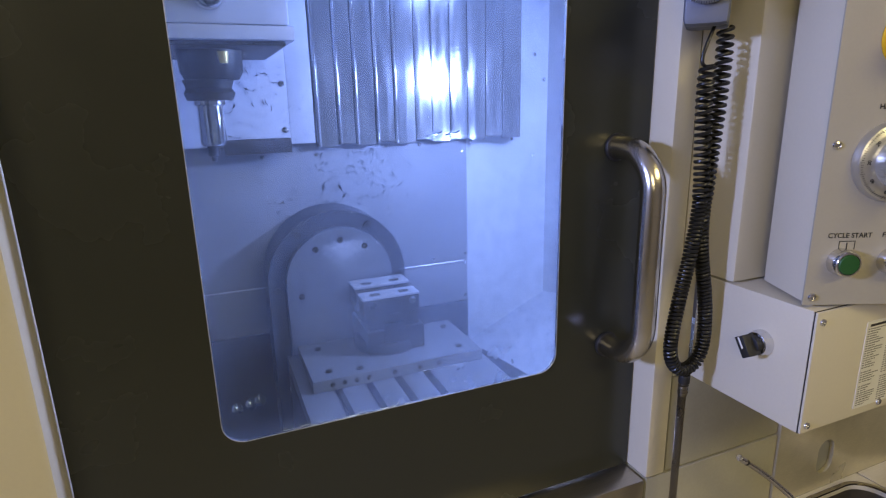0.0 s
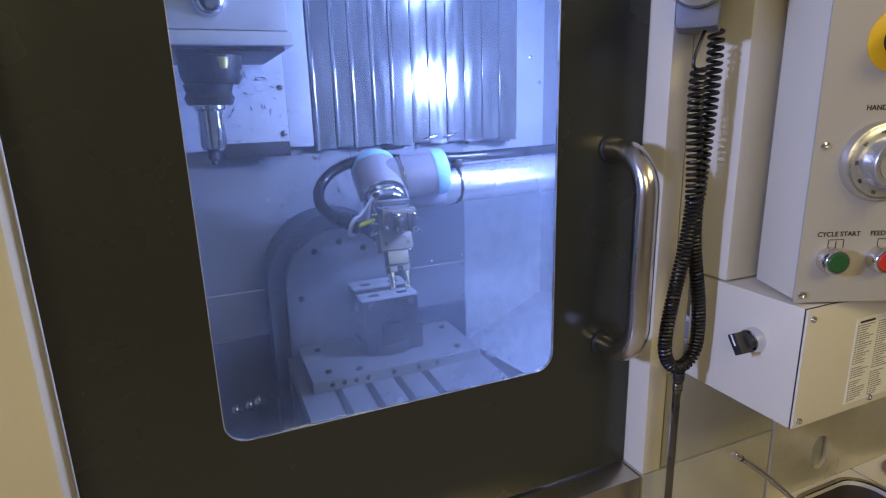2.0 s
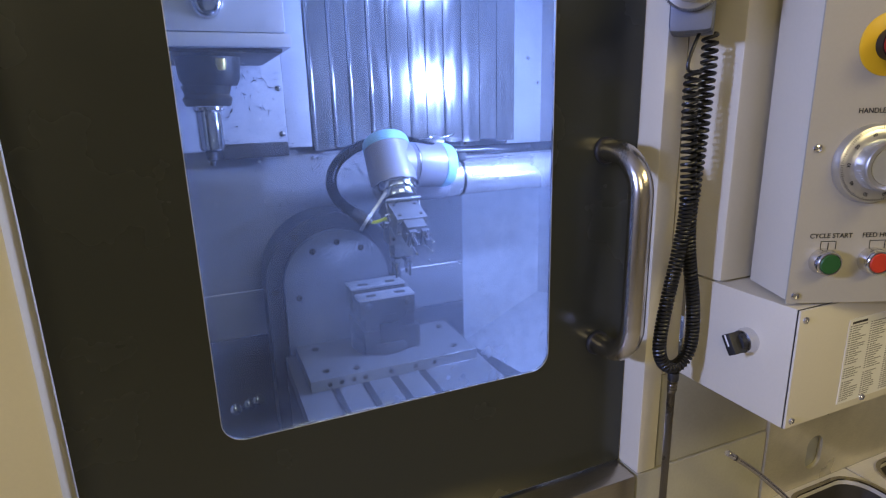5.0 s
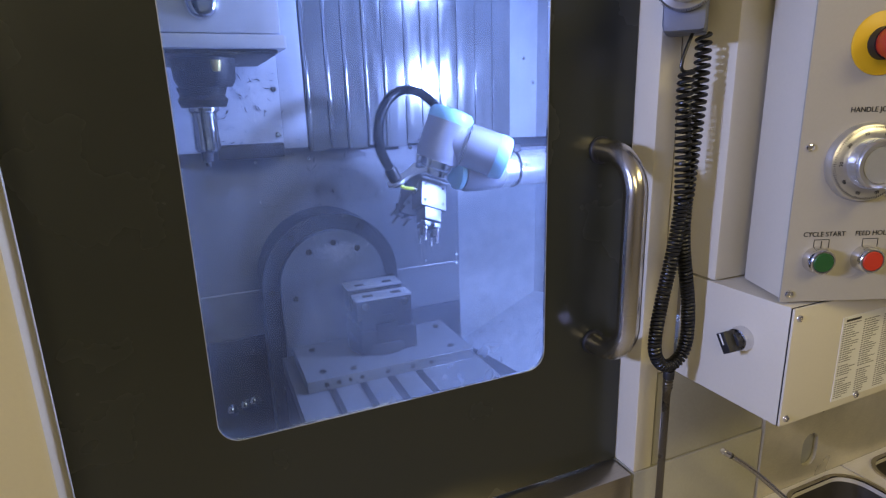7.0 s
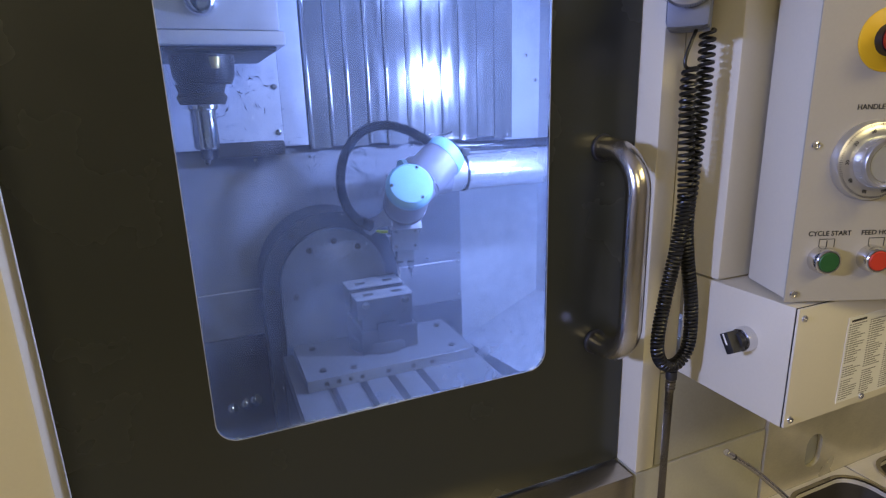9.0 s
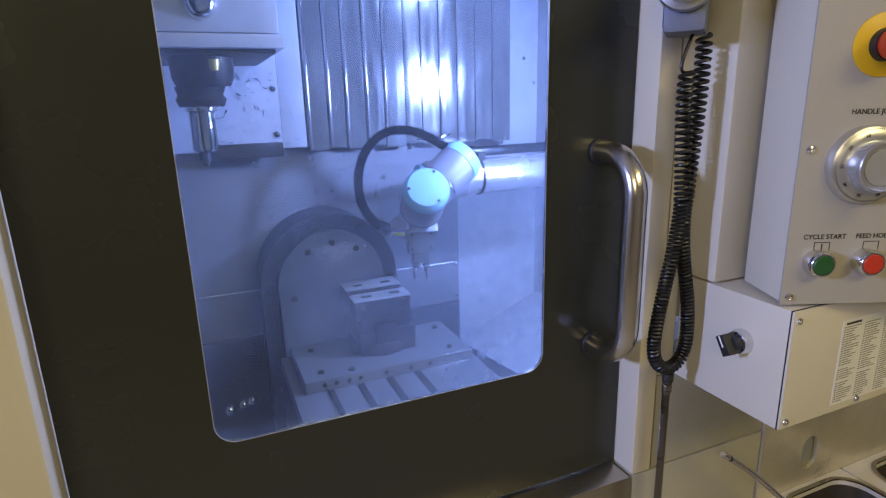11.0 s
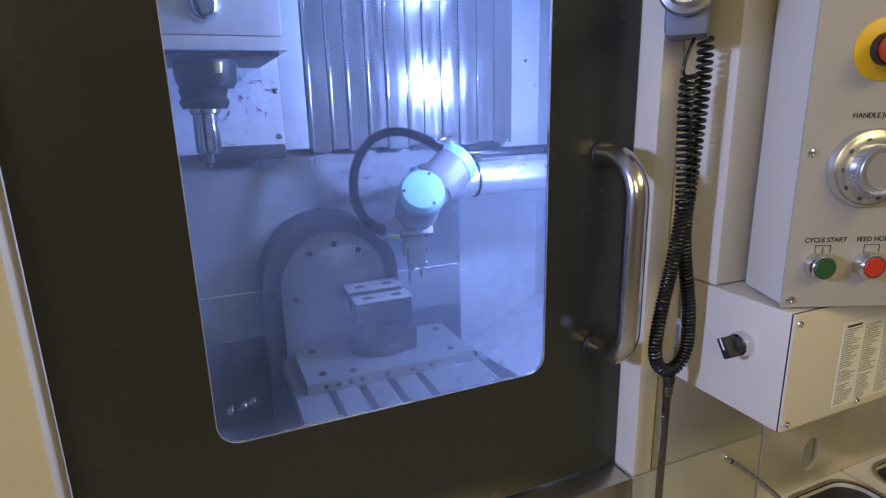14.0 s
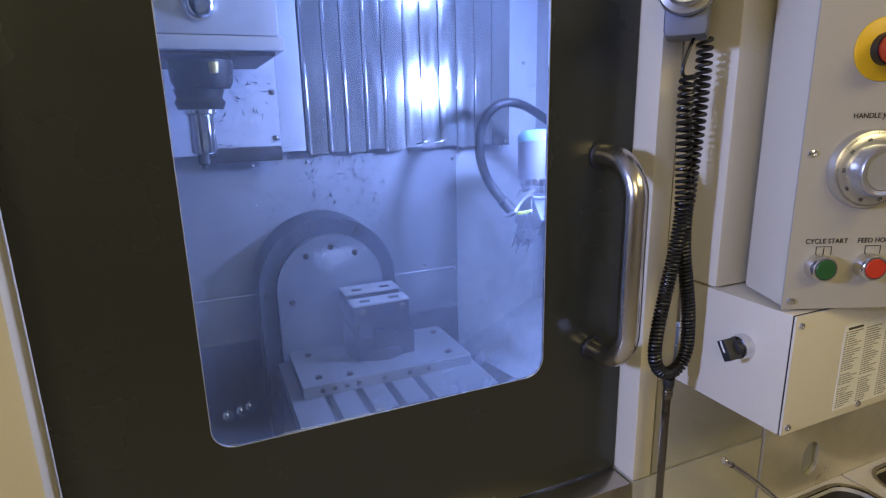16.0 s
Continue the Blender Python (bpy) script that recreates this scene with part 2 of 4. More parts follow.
def add_lathe(bm, profile, m=None, seg=40):
    """Turns (radius, height) pairs about z; closed at both ends where the radius is 0."""
    m = m or Matrix()
    rings = []
    for r, z in profile:
        if r < 1e-6:
            rings.append([bm.verts.new(m @ Vector((0, 0, z)))])
        else:
            rings.append([bm.verts.new(m @ Vector((r * math.cos(2 * math.pi * k / seg), r * math.sin(2 * math.pi * k / seg), z))) for k in range(seg)])
    for a, b in zip(rings, rings[1:]):
        for k in range(seg):
            j = (k + 1) % seg
            if len(a) == 1 and len(b) == 1:
                continue
            if len(a) == 1:
                bm.faces.new((a[0], b[j], b[k]))
            elif len(b) == 1:
                bm.faces.new((a[k], a[j], b[0]))
            else:
                bm.faces.new((a[k], a[j], b[j], b[k]))
    return bm


def lathe(profile, m=None, seg=40):
    return add_lathe(bmesh.new(), profile, m, seg)


def rod(a, b, r, seg=24, e=0.0008):
    h = (Vector(b) - Vector(a)).length
    return lathe([(0, 0), (r - e, 0), (r, e), (r, h - e), (r - e, h), (0, h)], toward(a, b), seg)


def add_rod(bm, a, b, r, seg=16):
    h = (Vector(b) - Vector(a)).length
    return add_lathe(bm, [(0, 0), (r, 0), (r, h), (0, h)], toward(a, b), seg)


def add_sweep(bm, pts, r, seg=10):
    """A round tube along points."""
    pts = [Vector(p) for p in pts]
    prev, side = None, None
    for i, p in enumerate(pts):
        d = (pts[min(i + 1, len(pts) - 1)] - pts[max(i - 1, 0)]).normalized()
        if side is None:
            side = d.orthogonal().normalized()
        side = (side - d * side.dot(d)).normalized()
        up = d.cross(side)
        ring = [bm.verts.new(p + side * (r * math.cos(2 * math.pi * k / seg)) + up * (r * math.sin(2 * math.pi * k / seg))) for k in range(seg)]
        if prev:
            for k in range(seg):
                j = (k + 1) % seg
                bm.faces.new((prev[k], prev[j], ring[j], ring[k]))
        else:
            bm.faces.new(ring[::-1])
        prev = ring
    bm.faces.new(prev)
    return bm


def bezier(a, b, c, d, n):
    a, b, c, d = (Vector(v) for v in (a, b, c, d))
    for i in range(n + 1):
        t = i / n
        yield a * (1 - t) ** 3 + b * (3 * t * (1 - t) ** 2) + c * (3 * t * t * (1 - t)) + d * t ** 3


def rounded_loop(x0, x1, z0, z1, r, n=8):
    pts = []
    for cx, cz, a0 in ((x1 - r, z0 + r, -90), (x1 - r, z1 - r, 0), (x0 + r, z1 - r, 90), (x0 + r, z0 + r, 180)):
        for k in range(n + 1):
            a = radians(a0 + 90 * k / n)
            pts.append((cx + r * math.cos(a), cz + r * math.sin(a)))
    return pts


def frame_sheet(outer, inner, y0, y1):
    """A sheet in the xz plane with a rounded opening, from y0 to y1. Both loops have the same count."""
    bm = bmesh.new()
    n = len(inner)
    rows = [[bm.verts.new((x, y, z)) for x, z in loop] for loop, y in ((outer, y0), (inner, y0), (inner, y1), (outer, y1))]
    for a, b in zip(rows, rows[1:] + rows[:1]):
        for k in range(n):
            j = (k + 1) % n
            bm.faces.new((a[k], a[j], b[j], b[k]))
    return bm


def rounded_slab(x0, x1, z0, z1, r, y0, y1, n=6):
    bm = bmesh.new()
    loop = rounded_loop(x0, x1, z0, z1, r, n)
    a, b = [[bm.verts.new((x, y, z)) for x, z in loop] for y in (y0, y1)]
    bm.faces.new(a)
    bm.faces.new(b[::-1])
    for k in range(len(loop)):
        j = (k + 1) % len(loop)
        bm.faces.new((a[k], b[k], b[j], a[j]))
    return bm


def screw(parent, place, normal, r=0.0042):
    m = toward(place, Vector(place) + Vector(normal))
    bm = lathe([(0, -0.001), (r, -0.001), (r, 0.0008), (r * 0.8, 0.0022), (r * 0.45, 0.0028), (r * 0.42, 0.0015), (0, 0.0015)], m, 20)
    return part("screw", bm, M_CHROME, parent)


def lettering(parent, text, m, size, mat=M_INK):
    cu = bpy.data.curves.new("lettering", "FONT")
    cu.body, cu.size, cu.extrude = text, size, 0.00012
    cu.offset = size * 0.012
    cu.align_x, cu.align_y = "CENTER", "CENTER"
    cu.materials.append(mat)
    ob = new("lettering", cu)
    ob.parent = parent
    ob.matrix_basis = m
    return ob


# ---------------------------------------------------------------- hall round the machine
def hall():
    for name, b, mat in (
            ("floor", (-4, 4, -4, 3, -0.1, 0), M_FLOOR), ("ceiling", (-4, 4, -4, 3, 3.2, 3.3), M_ROOM),
            ("wall_south", (-4, 4, -4.1, -4, 0, 3.2), M_ROOM), ("wall_north", (-4, 4, 3, 3.1, 0, 3.2), M_ROOM),
            ("wall_west", (-4.1, -4, -4, 3, 0, 3.2), M_ROOM), ("wall_east", (4, 4.1, -4, 3, 0, 3.2), M_ROOM)):
        tagged(part(name, block(*b), mat), "plain painted shop " + name.split("_")[0], name.split("_")[0], kind="structure")


# ---------------------------------------------------------------- enclosure of the machine
def enclosure():
    tagged(part("wall_front_left", block(-0.95, -0.162, -0.034, 0.06, 0.0, 2.1), M_BEIGE, bevel=0.012), "beige enamelled front panel beside the door", "panel", kind="structure")
    tagged(part("wall_front_jamb", block(0.554, 0.5885, -0.041, 0.05, 0.942, 2.1), M_BEIGE, bevel=0.003), "beige enamelled door jamb", "panel", kind="structure")
    tagged(part("wall_front_column", block(0.62, 1.45, -0.098, 0.05, 1.256, 2.1), M_BEIGE, bevel=0.005), "beige enamelled column behind the control", "panel", kind="structure")
    tagged(part("wall_front_gap", block(0.5925, 0.6195, -0.038, 0.05, 1.0995, 2.1), M_BEIGE, bevel=0.001), "beige panel in the gap beside the jamb", "panel", kind="structure")
    tagged(part("wall_front_low", block(0.556, 0.8355, -0.0405, 0.05, 0.0, 0.9395), M_LOW, bevel=0.002), "grey-beige lower front panel with a seam", "panel", kind="structure")
    tagged(part("wall_front_mid", block(0.5925, 0.8355, -0.0390, 0.05, 0.9425, 1.0985), M_LOW, bevel=0.002), "grey-beige front panel under the control box", "panel", kind="structure")
    tagged(part("wall_front_skirt", block(-0.161, 0.5535, -0.030, 0.030, 0.0, 0.8595), M_BEIGE), "plain beige skirt under the door sill", "panel", kind="structure")
    tagged(part("wall_machine_base", block(-0.47, 0.754, 0.0605, 0.55, 0.0, 0.7795), M_CAST), "plain cast base of the machine", "machine base", kind="structure")
    tagged(part("trim_jamb_gasket", block(0.589, 0.592, -0.034, 0.05, 0.9425, 2.1), M_DARK), "black gasket in the joint beside the jamb", "gasket", kind="structure")
    # inside
    tagged(part("wall_inner_right", block(0.734, 0.754, 0.44, 0.53, 0.8, 2.0), M_WALL), "white inner side wall with robot opening", "wall", kind="structure")
    tagged(part("wall_inner_right_top", block(0.734, 0.754, 0.05, 0.44, 1.70, 2.0), M_WALL), "white inner side wall above the robot opening", "wall", kind="structure")
    tagged(part("wall_inner_right_low", block(0.734, 0.754, 0.05, 0.44, 0.8, 1.12), M_WALL), "white inner side wall below the robot opening", "wall", kind="structure")
    tagged(part("wall_inner_back", block(-0.45, 0.754, 0.53, 0.55, 0.8, 2.0), M_WALL), "white inner back wall with chips", "wall", kind="structure")
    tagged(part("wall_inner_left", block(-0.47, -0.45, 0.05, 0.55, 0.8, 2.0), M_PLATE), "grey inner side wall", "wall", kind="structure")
    tagged(part("ceiling_inner", block(-0.47, 0.754, 0.05, 0.55, 2.0, 2.02), M_WALL), "white inner ceiling", "ceiling", kind="structure")
    tagged(part("floor_inner", block(-0.47, 0.754, 0.032, 0.55, 0.78, 0.80), M_CAST), "dark floor of the machine", "floor", kind="structure")
    # grey sheet of the saddle, with a folded seam
    sheet = thing("saddle_guard", "grey sheet steel guard with a bright folded seam", "guard")
    part("lower_sheet", block(-0.44, 0.517, 0.503, 0.528, 1.055, 1.1495), M_PLATE, sheet, bevel=0.0015)
    # light falloff below the sheet, built as a darker band
    shade_band = part("low_shade_band", block(-0.44, 0.517, 0.501, 0.528, 0.80, 1.0545), M_CAST, sheet, "dark band for the fading light below the guard", bevel=0.0015)
    # chrome domes added to give the glints low on the left
    for x, zz in ((0.003, 0.905), (0.048, 0.915), (0.03, 0.91)):
        part("glint_dome", lathe([(0, 0), (0.013, 0), (0.012, 0.006), (0.008, 0.009), (0, 0.0105)], toward((x, 0.5008, zz), (x + 0.2, -0.3, zz + 0.35)), 18), M_CHROME, shade_band, "small chrome dome that makes a glint")
    part("upper_sheet", block(-0.44, 0.517, 0.500, 0.528, 1.1505, 1.50), M_PLATE, sheet, bevel=0.0015)
    for x0, x1 in ((-0.30, 0.085), (0.335, 0.506)):
        part("seam", rod((x0, 0.4995, 1.150), (x1, 0.4995, 1.150), 0.0014, 8), M_VISETOP, sheet, "bright folded seam")
    for x, z in ((0.509, 1.166), (0.509, 1.146), (0.435, 1.162), (0.509, 1.07), (0.506, 1.39), (0.2, 1.40), (0.10, 1.40)):
        screw(sheet, (x, 0.4995, z), (0, -1, 0), 0.004)
    # rising chip floor in the corner
    bm = bmesh.new()
    z = lambda x, y: 0.95 + 0.457 * (x - 0.55) - 0.228 * (y - 0.53)
    c = [(0.50, 0.12), (0.733, 0.12), (0.733, 0.529), (0.53, 0.529)]
    top = [bm.verts.new((x, y, z(x, y))) for x, y in c]
    low = [bm.verts.new((x, y, 0.80)) for x, y in c]
    bm.faces.new(top)
    bm.faces.new(low[::-1])
    for k in range(4):
        bm.faces.new((top[k], low[k], low[(k + 1) % 4], top[(k + 1) % 4]))
    tagged(part("chip_floor", bm, M_WALL), "sloping white chip floor strewn with chips", "chip floor", kind="structure")
    # loose chips
    rnd = random.Random(4)
    spots = []
    for _ in range(110):
        x, y = rnd.uniform(0.56, 0.73), rnd.uniform(0.2, 0.52)
        spots.append((Vector((x, y, z(x, y) + 0.001)), Vector((-0.4, 0.2, 0.9)), rnd.choice((0.002, 0.003, 0.004, 0.005, 0.007))))
    for _ in range(330):
        x, zz = rnd.gauss(0.25, 0.10), rnd.gauss(1.35, 0.06)
        if 1.2 < zz < 1.41 and x < 0.5:
            spots.append((Vector((x, 0.4985, zz)), Vector((0, -1, 0)), rnd.choice((0.002, 0.003, 0.004, 0.005, 0.007))))
    for _ in range(80):
        x, zz = rnd.uniform(0.03, 0.18), rnd.uniform(1.43, 1.56)
        spots.append((Vector((x, 0.4685, zz)), Vector((0, -1, 0)), rnd.choice((0.002, 0.003, 0.004, 0.005, 0.007))))
    for _ in range(40):
        x, zz = rnd.uniform(0.53, 0.72), rnd.uniform(1.05, 1.40)
        spots.append((Vector((x, 0.5285, zz)), Vector((0, -1, 0)), rnd.uniform(0.0015, 0.004)))
    bm = bmesh.new()
    for p, nrm, s in spots:
        m = toward(p, p + nrm) @ pose(0, 0, 0, 0, 0, rnd.uniform(0, 360))
        k = rnd.uniform(-0.5, 0.5) * s
        a = [bm.verts.new(m @ Vector(v)) for v in ((-s, 0, 0.0004), (0, k, 0.0016), (s, 0, 0.0004), (0, k + s * 0.28, 0.0004))]
        bm.faces.new(a)
    tagged(part("chip_litter", bm, M_CHIP), "curled dark metal chips stuck to the wet walls", "metal chips", kind="stuff")


def work_lamp():
    ob = thing("work_lamp", "flat work lamp behind the door jamb", "lamp")
    part("housing", block(0.53, 0.64, 0.0505, 0.057, 1.505, 1.595), M_DARK, ob, bevel=0.002)
    part("lower_housing", block(0.585, 0.695, 0.0505, 0.057, 1.320, 1.410), M_DARK, ob, bevel=0.002)
    part("upper_housing", block(0.53, 0.64, 0.0505, 0.057, 1.755, 1.845), M_DARK, ob, bevel=0.002)


def way_cover():
    """Ribbed steel cover that hangs before the back wall: flat leaves, the far ones with a rolled edge."""
    ob = thing("way_cover", "ribbed bright steel way cover with coolant streaks", "way cover")
    edges = (0.199, 0.239, 0.273, 0.313, 0.351, 0.395, 0.430, 0.469, 0.508, 0.549, 0.589, 0.632)
    rnd = random.Random(12)
    for i, (a, b) in enumerate(zip(edges, edges[1:])):
        bm = bmesh.new()
        w = b - a - 0.0012
        tilt, bow = rnd.uniform(-0.0004, 0.0004), rnd.uniform(0.0001, 0.0005)
        prof = []
        roll = 0.0042 if i < 5 else 0.0012
        for k in range(9):
            g = math.pi * k / 8
            prof.append((a + 0.0006 + roll - roll * math.cos(g), 0.4735 - roll * 0.75 * math.sin(g)))
        for k in range(1, 11):
            u = k / 10
            prof.append((a + 0.0006 + 2 * roll + (w - 2 * roll) * u, 0.4735 + tilt * (u - 0.5) - bow * math.sin(math.pi * u)))
        prof += [(a + 0.0006 + w, 0.484), (a + 0.0006, 0.484)]
        z0, z1 = 1.416 + 0.004 * (i % 2) + rnd.uniform(-0.001, 0.001), 1.98
        lo, hi = [[bm.verts.new((x, y, z)) for x, y in prof] for z in (z0, z1)]
        bm.faces.new(lo)
        bm.faces.new(hi[::-1])
        for k in range(len(prof)):
            j = (k + 1) % len(prof)
            bm.faces.new((lo[k], hi[k], hi[j], lo[j]))
        part("rib", bm, M_COVER, ob)
    part("backing", block(0.197, 0.634, 0.4845, 0.499, 1.421, 1.98), M_COVER, ob)
    for x, z in ((0.435, 1.4445), (0.475, 1.4455)):
        part("weld_bead", add_sweep(bmesh.new(), bezier((x - 0.018, 0.4725, z - 0.018), (x - 0.006, 0.470, z - 0.017), (x + 0.004, 0.470, z - 0.015), (x + 0.014, 0.4725, z - 0.011), 10), 0.0016, 8), M_CHROME, ob, "bright bent lower edge")
    for x, z in ((0.540, 1.408), (0.642, 1.408), (0.697, 1.368), (0.723, 1.535), (0.698, 1.588), (0.41, 1.409)):
        screw(ob, (x, 0.4995 if x < 0.517 else 0.5295, z), (0, -1, 0), 0.0045)


def door():
    ob = thing("door_1", "charcoal sliding machine door with a large window, closed", "door", kind="structure")
    win = rounded_loop(-0.0155, 0.416, 1.131, 1.80, 0.026)
    out = rounded_loop(-0.160, 0.5525, 0.9435, 2.05, 0.002)
    part("door_leaf", frame_sheet(out, win, 0.0, 0.0025), M_DOOR, ob, "charcoal enamelled sheet door leaf")
    pane = part("pane", rounded_slab(-0.0145, 0.415, 1.132, 1.799, 0.025, -0.0004, 0.0030), M_GLASS, ob, "coolant-stained safety glass", smooth=False)
    pane.visible_shadow = False
    rnd = random.Random(21)
    bm = bmesh.new()
    for _ in range(170):
        x, z = rnd.uniform(-0.005, 0.405), rnd.uniform(1.145, 1.66)
        sz = rnd.choice((0.0003, 0.0004, 0.0005, 0.0008))
        add_box(bm, x, x + sz, 0.0032, 0.0036, z, z + sz * rnd.choice((1, 1, 2, 4)))
    part("coolant_speck", bm, M_PAPER, pane, "tiny dried white coolant specks")
    ring = frame_sheet(rounded_loop(-0.0153, 0.4158, 1.1312, 1.7998, 0.0258), rounded_loop(-0.0146, 0.4151, 1.1319, 1.7991, 0.0251), -0.0007, 0.0028)
    part("window_seal", ring, M_VISETOP, ob, "thin bright edge of the window")
    # handle: a bent tube on two black rosettes
    h = part("handle", handle_tube(), M_STEEL, ob, "brushed stainless tube handle")
    for z in (1.4315, 1.1545):
        part("rosette", lathe([(0, 0), (0.0182, 0), (0.0182, 0.003), (0.0170, 0.0045), (0, 0.0045)], toward((0.499, 0, z), (0.499, -1, z))), M_DARK, h)


def handle_tube():
    x, zt, zb, r, out = 0.4990, 1.4315, 1.1545, 0.0152, 0.072
    pts = [(x, -0.003, zt)]
    bend = 0.052
    for k in range(13):
        a = radians(90 * k / 12)
        pts.append((x, -out + bend - bend * math.sin(a), zt - bend + bend * math.cos(a)))
    for k in range(13):
        a = radians(90 * k / 12)
        pts.append((x, -out + bend - bend * math.cos(a), zb + bend - bend * math.sin(a)))
    pts.append((x, -0.003, zb))
    return add_sweep(bmesh.new(), pts, r, 28)


def sill():
    tagged(part("door_sill", block(-0.161, 0.5515, -0.041, 0.030, 0.86, 0.940), M_SILL, bevel=0.003), "brushed stainless sill under the door", "sill", kind="structure")


# ---------------------------------------------------------------- inside the machine
def spindle_head():
    ob = thing("spindle_head", "grey spindle head with a tool hanging from it", "spindle head")
    part("housing", block(-0.20, 0.124, 0.19, 0.46, 1.592, 1.98), M_HEAD, ob, "grey painted housing", bevel=0.006)
    part("lip", block(-0.205, 0.129, 0.185, 0.46, 1.574, 1.5915), M_HEAD, ob, bevel=0.003)
    # shade under the lip, built as a black plate
    part("head_shade", block(-0.19, 0.118, 0.195, 0.455, 1.568, 1.5738), M_DARK, ob, "dark plate for the shade below the head", bevel=0.002)
    part("nose", lathe([(0, 1.53), (0.036, 1.53), (0.041, 1.540), (0.043, 1.5678), (0, 1.5678)], Matrix.Translation((0.026, 0.28, 0))), M_DARK, ob, "dark spindle nose")
    part("taper", lathe([(0, 1.502), (0.030, 1.502), (0.034, 1.512), (0.030, 1.518), (0.034, 1.5295), (0, 1.5295)], Matrix.Translation((0.020, 0.28, 0))), M_DARK, ob)
    part("tool_holder", lathe([(0, 1.440), (0.0150, 1.440), (0.0175, 1.444), (0.0175, 1.494), (0.022, 1.4965), (0.022, 1.5015), (0, 1.5015)], Matrix.Translation((0.018, 0.28, 0))), M_CHROME, ob, "polished tool holder")
    part("end_mill", lathe([(0, 1.418), (0.004, 1.418), (0.004, 1.424), (0.008, 1.426), (0.008, 1.4395), (0, 1.4395)], Matrix.Translation((0.016, 0.28, 0)), 16), M_VISE, ob, "slim steel cutter")
    part("coolant_nozzle", lathe([(0, -0.008), (0.005, -0.007), (0.0068, 0.001), (0.0068, 0.007), (0, 0.007)], pose(0.040, 0.215, 1.555)), M_BRASS, ob, "yellow coolant nozzle")
    part("sight_glass", lathe([(0, 0), (0.019, 0), (0.021, 0.004), (0.017, 0.011), (0.010, 0.015), (0, 0.016)], toward((0.030, 0.19, 1.628), (0.030, 0.10, 1.62))), M_CHROME, ob, "shiny domed fitting")
    guard = thing("head_guard", "grey sheet panel behind the spindle with a dark gap below", "guard")
    part("panel", block(-0.40, 0.152, 0.470, 0.498, 1.424, 1.98), M_HEAD, guard, bevel=0.002)
    part("edge_strip", block(0.1525, 0.1965, 0.473, 0.498, 1.424, 1.98), M_HEAD, guard, bevel=0.0015)
    part("wiper", block(0.036, 0.149, 0.446, 0.4695, 1.411, 1.436), M_DARK, guard, "black rubber wiper", bevel=0.002)
    for x, z in ((0.143, 1.53), (0.143, 1.45)):
        screw(guard, (x, 0.4695, z), (0, -1, 0), 0.0055)


def rotary_table():
    ob = thing("rotary_table", "dark upright rotary table with a drilled faceplate", "rotary table")
    cx, cz, R = 0.210, 1.176, 0.129
    bm = bmesh.new()
    loop = [(cx + R * math.cos(radians(a)), cz + R * math.sin(radians(a))) for a in range(0, 181, 6)] + [(cx - R, 0.86), (cx + R, 0.86)]
    a, b = [[bm.verts.new((x, y, z)) for x, z in loop] for y in (0.412, 0.498)]
    bm.faces.new(a)
    bm.faces.new(b[::-1])
    for k in range(len(loop)):
        j = (k + 1) % len(loop)
        bm.faces.new((a[k], b[k], b[j], a[j]))
    part("body", bm, M_CAST, ob, "dark cast body", bevel=0.004)
    bm = bmesh.new()
    r2 = 0.099
    loop = [(cx + r2 * math.cos(radians(a)), cz + r2 * math.sin(radians(a))) for a in range(0, 181, 5)] + [(cx - r2, 1.0), (cx + r2, 1.0)]
    a, b = [[bm.verts.new((x, y, z)) for x, z in loop] for y in (0.398, 0.4118)]
    bm.faces.new(a)
    bm.faces.new(b[::-1])
    for k in range(len(loop)):
        j = (k + 1) % len(loop)
        bm.faces.new((a[k], b[k], b[j], a[j]))
    face = part("faceplate", bm, M_DISC, ob, "ground steel arched faceplate with chips", bevel=0.0015)
    for deg in (52, 88, 124, 196):
        x, z = cx + 0.077 * math.cos(radians(deg)), cz + 0.077 * math.sin(radians(deg))
        part("bolt_hole", lathe([(0, 0), (0.0058, 0), (0.0058, 0.0012), (0.0045, 0.0012), (0, 0.0004)], toward((x, 0.3979, z), (x, 0.3, z)), 20), M_DARK, face, "dark counterbored bolt hole")
    rnd = random.Random(17)
    bm = bmesh.new()
    for _ in range(1500):
        x, z = rnd.gauss(cx + 0.012, 0.020), 1.246 - abs(rnd.gauss(0, 0.016)) + rnd.gauss(0, 0.004)
        r = rnd.uniform(0.0004, 0.0015)
        bm.faces.new([bm.verts.new((x + r * rnd.uniform(0.5, 1.3) * math.cos(g), 0.3975 - rnd.uniform(0, 0.0003), z + r * rnd.uniform(0.5, 1.3) * math.sin(g))) for g in (0, 1.3, 2.5, 3.8, 5.0)])
    part("residue", bm, M_RESIDUE, face, "pale flakes of dried coolant")
    for a in (59, 128, 184, 356):
        x, z = cx + 0.115 * math.cos(radians(a)), cz + 0.115 * math.sin(radians(a))
        part("bolt", lathe([(0, 0), (0.0062, 0), (0.0062, 0.003), (0.003, 0.003), (0, 0.001)], toward((x, 0.4118, z), (x, 0.3, z)), 16), M_DARK, ob)


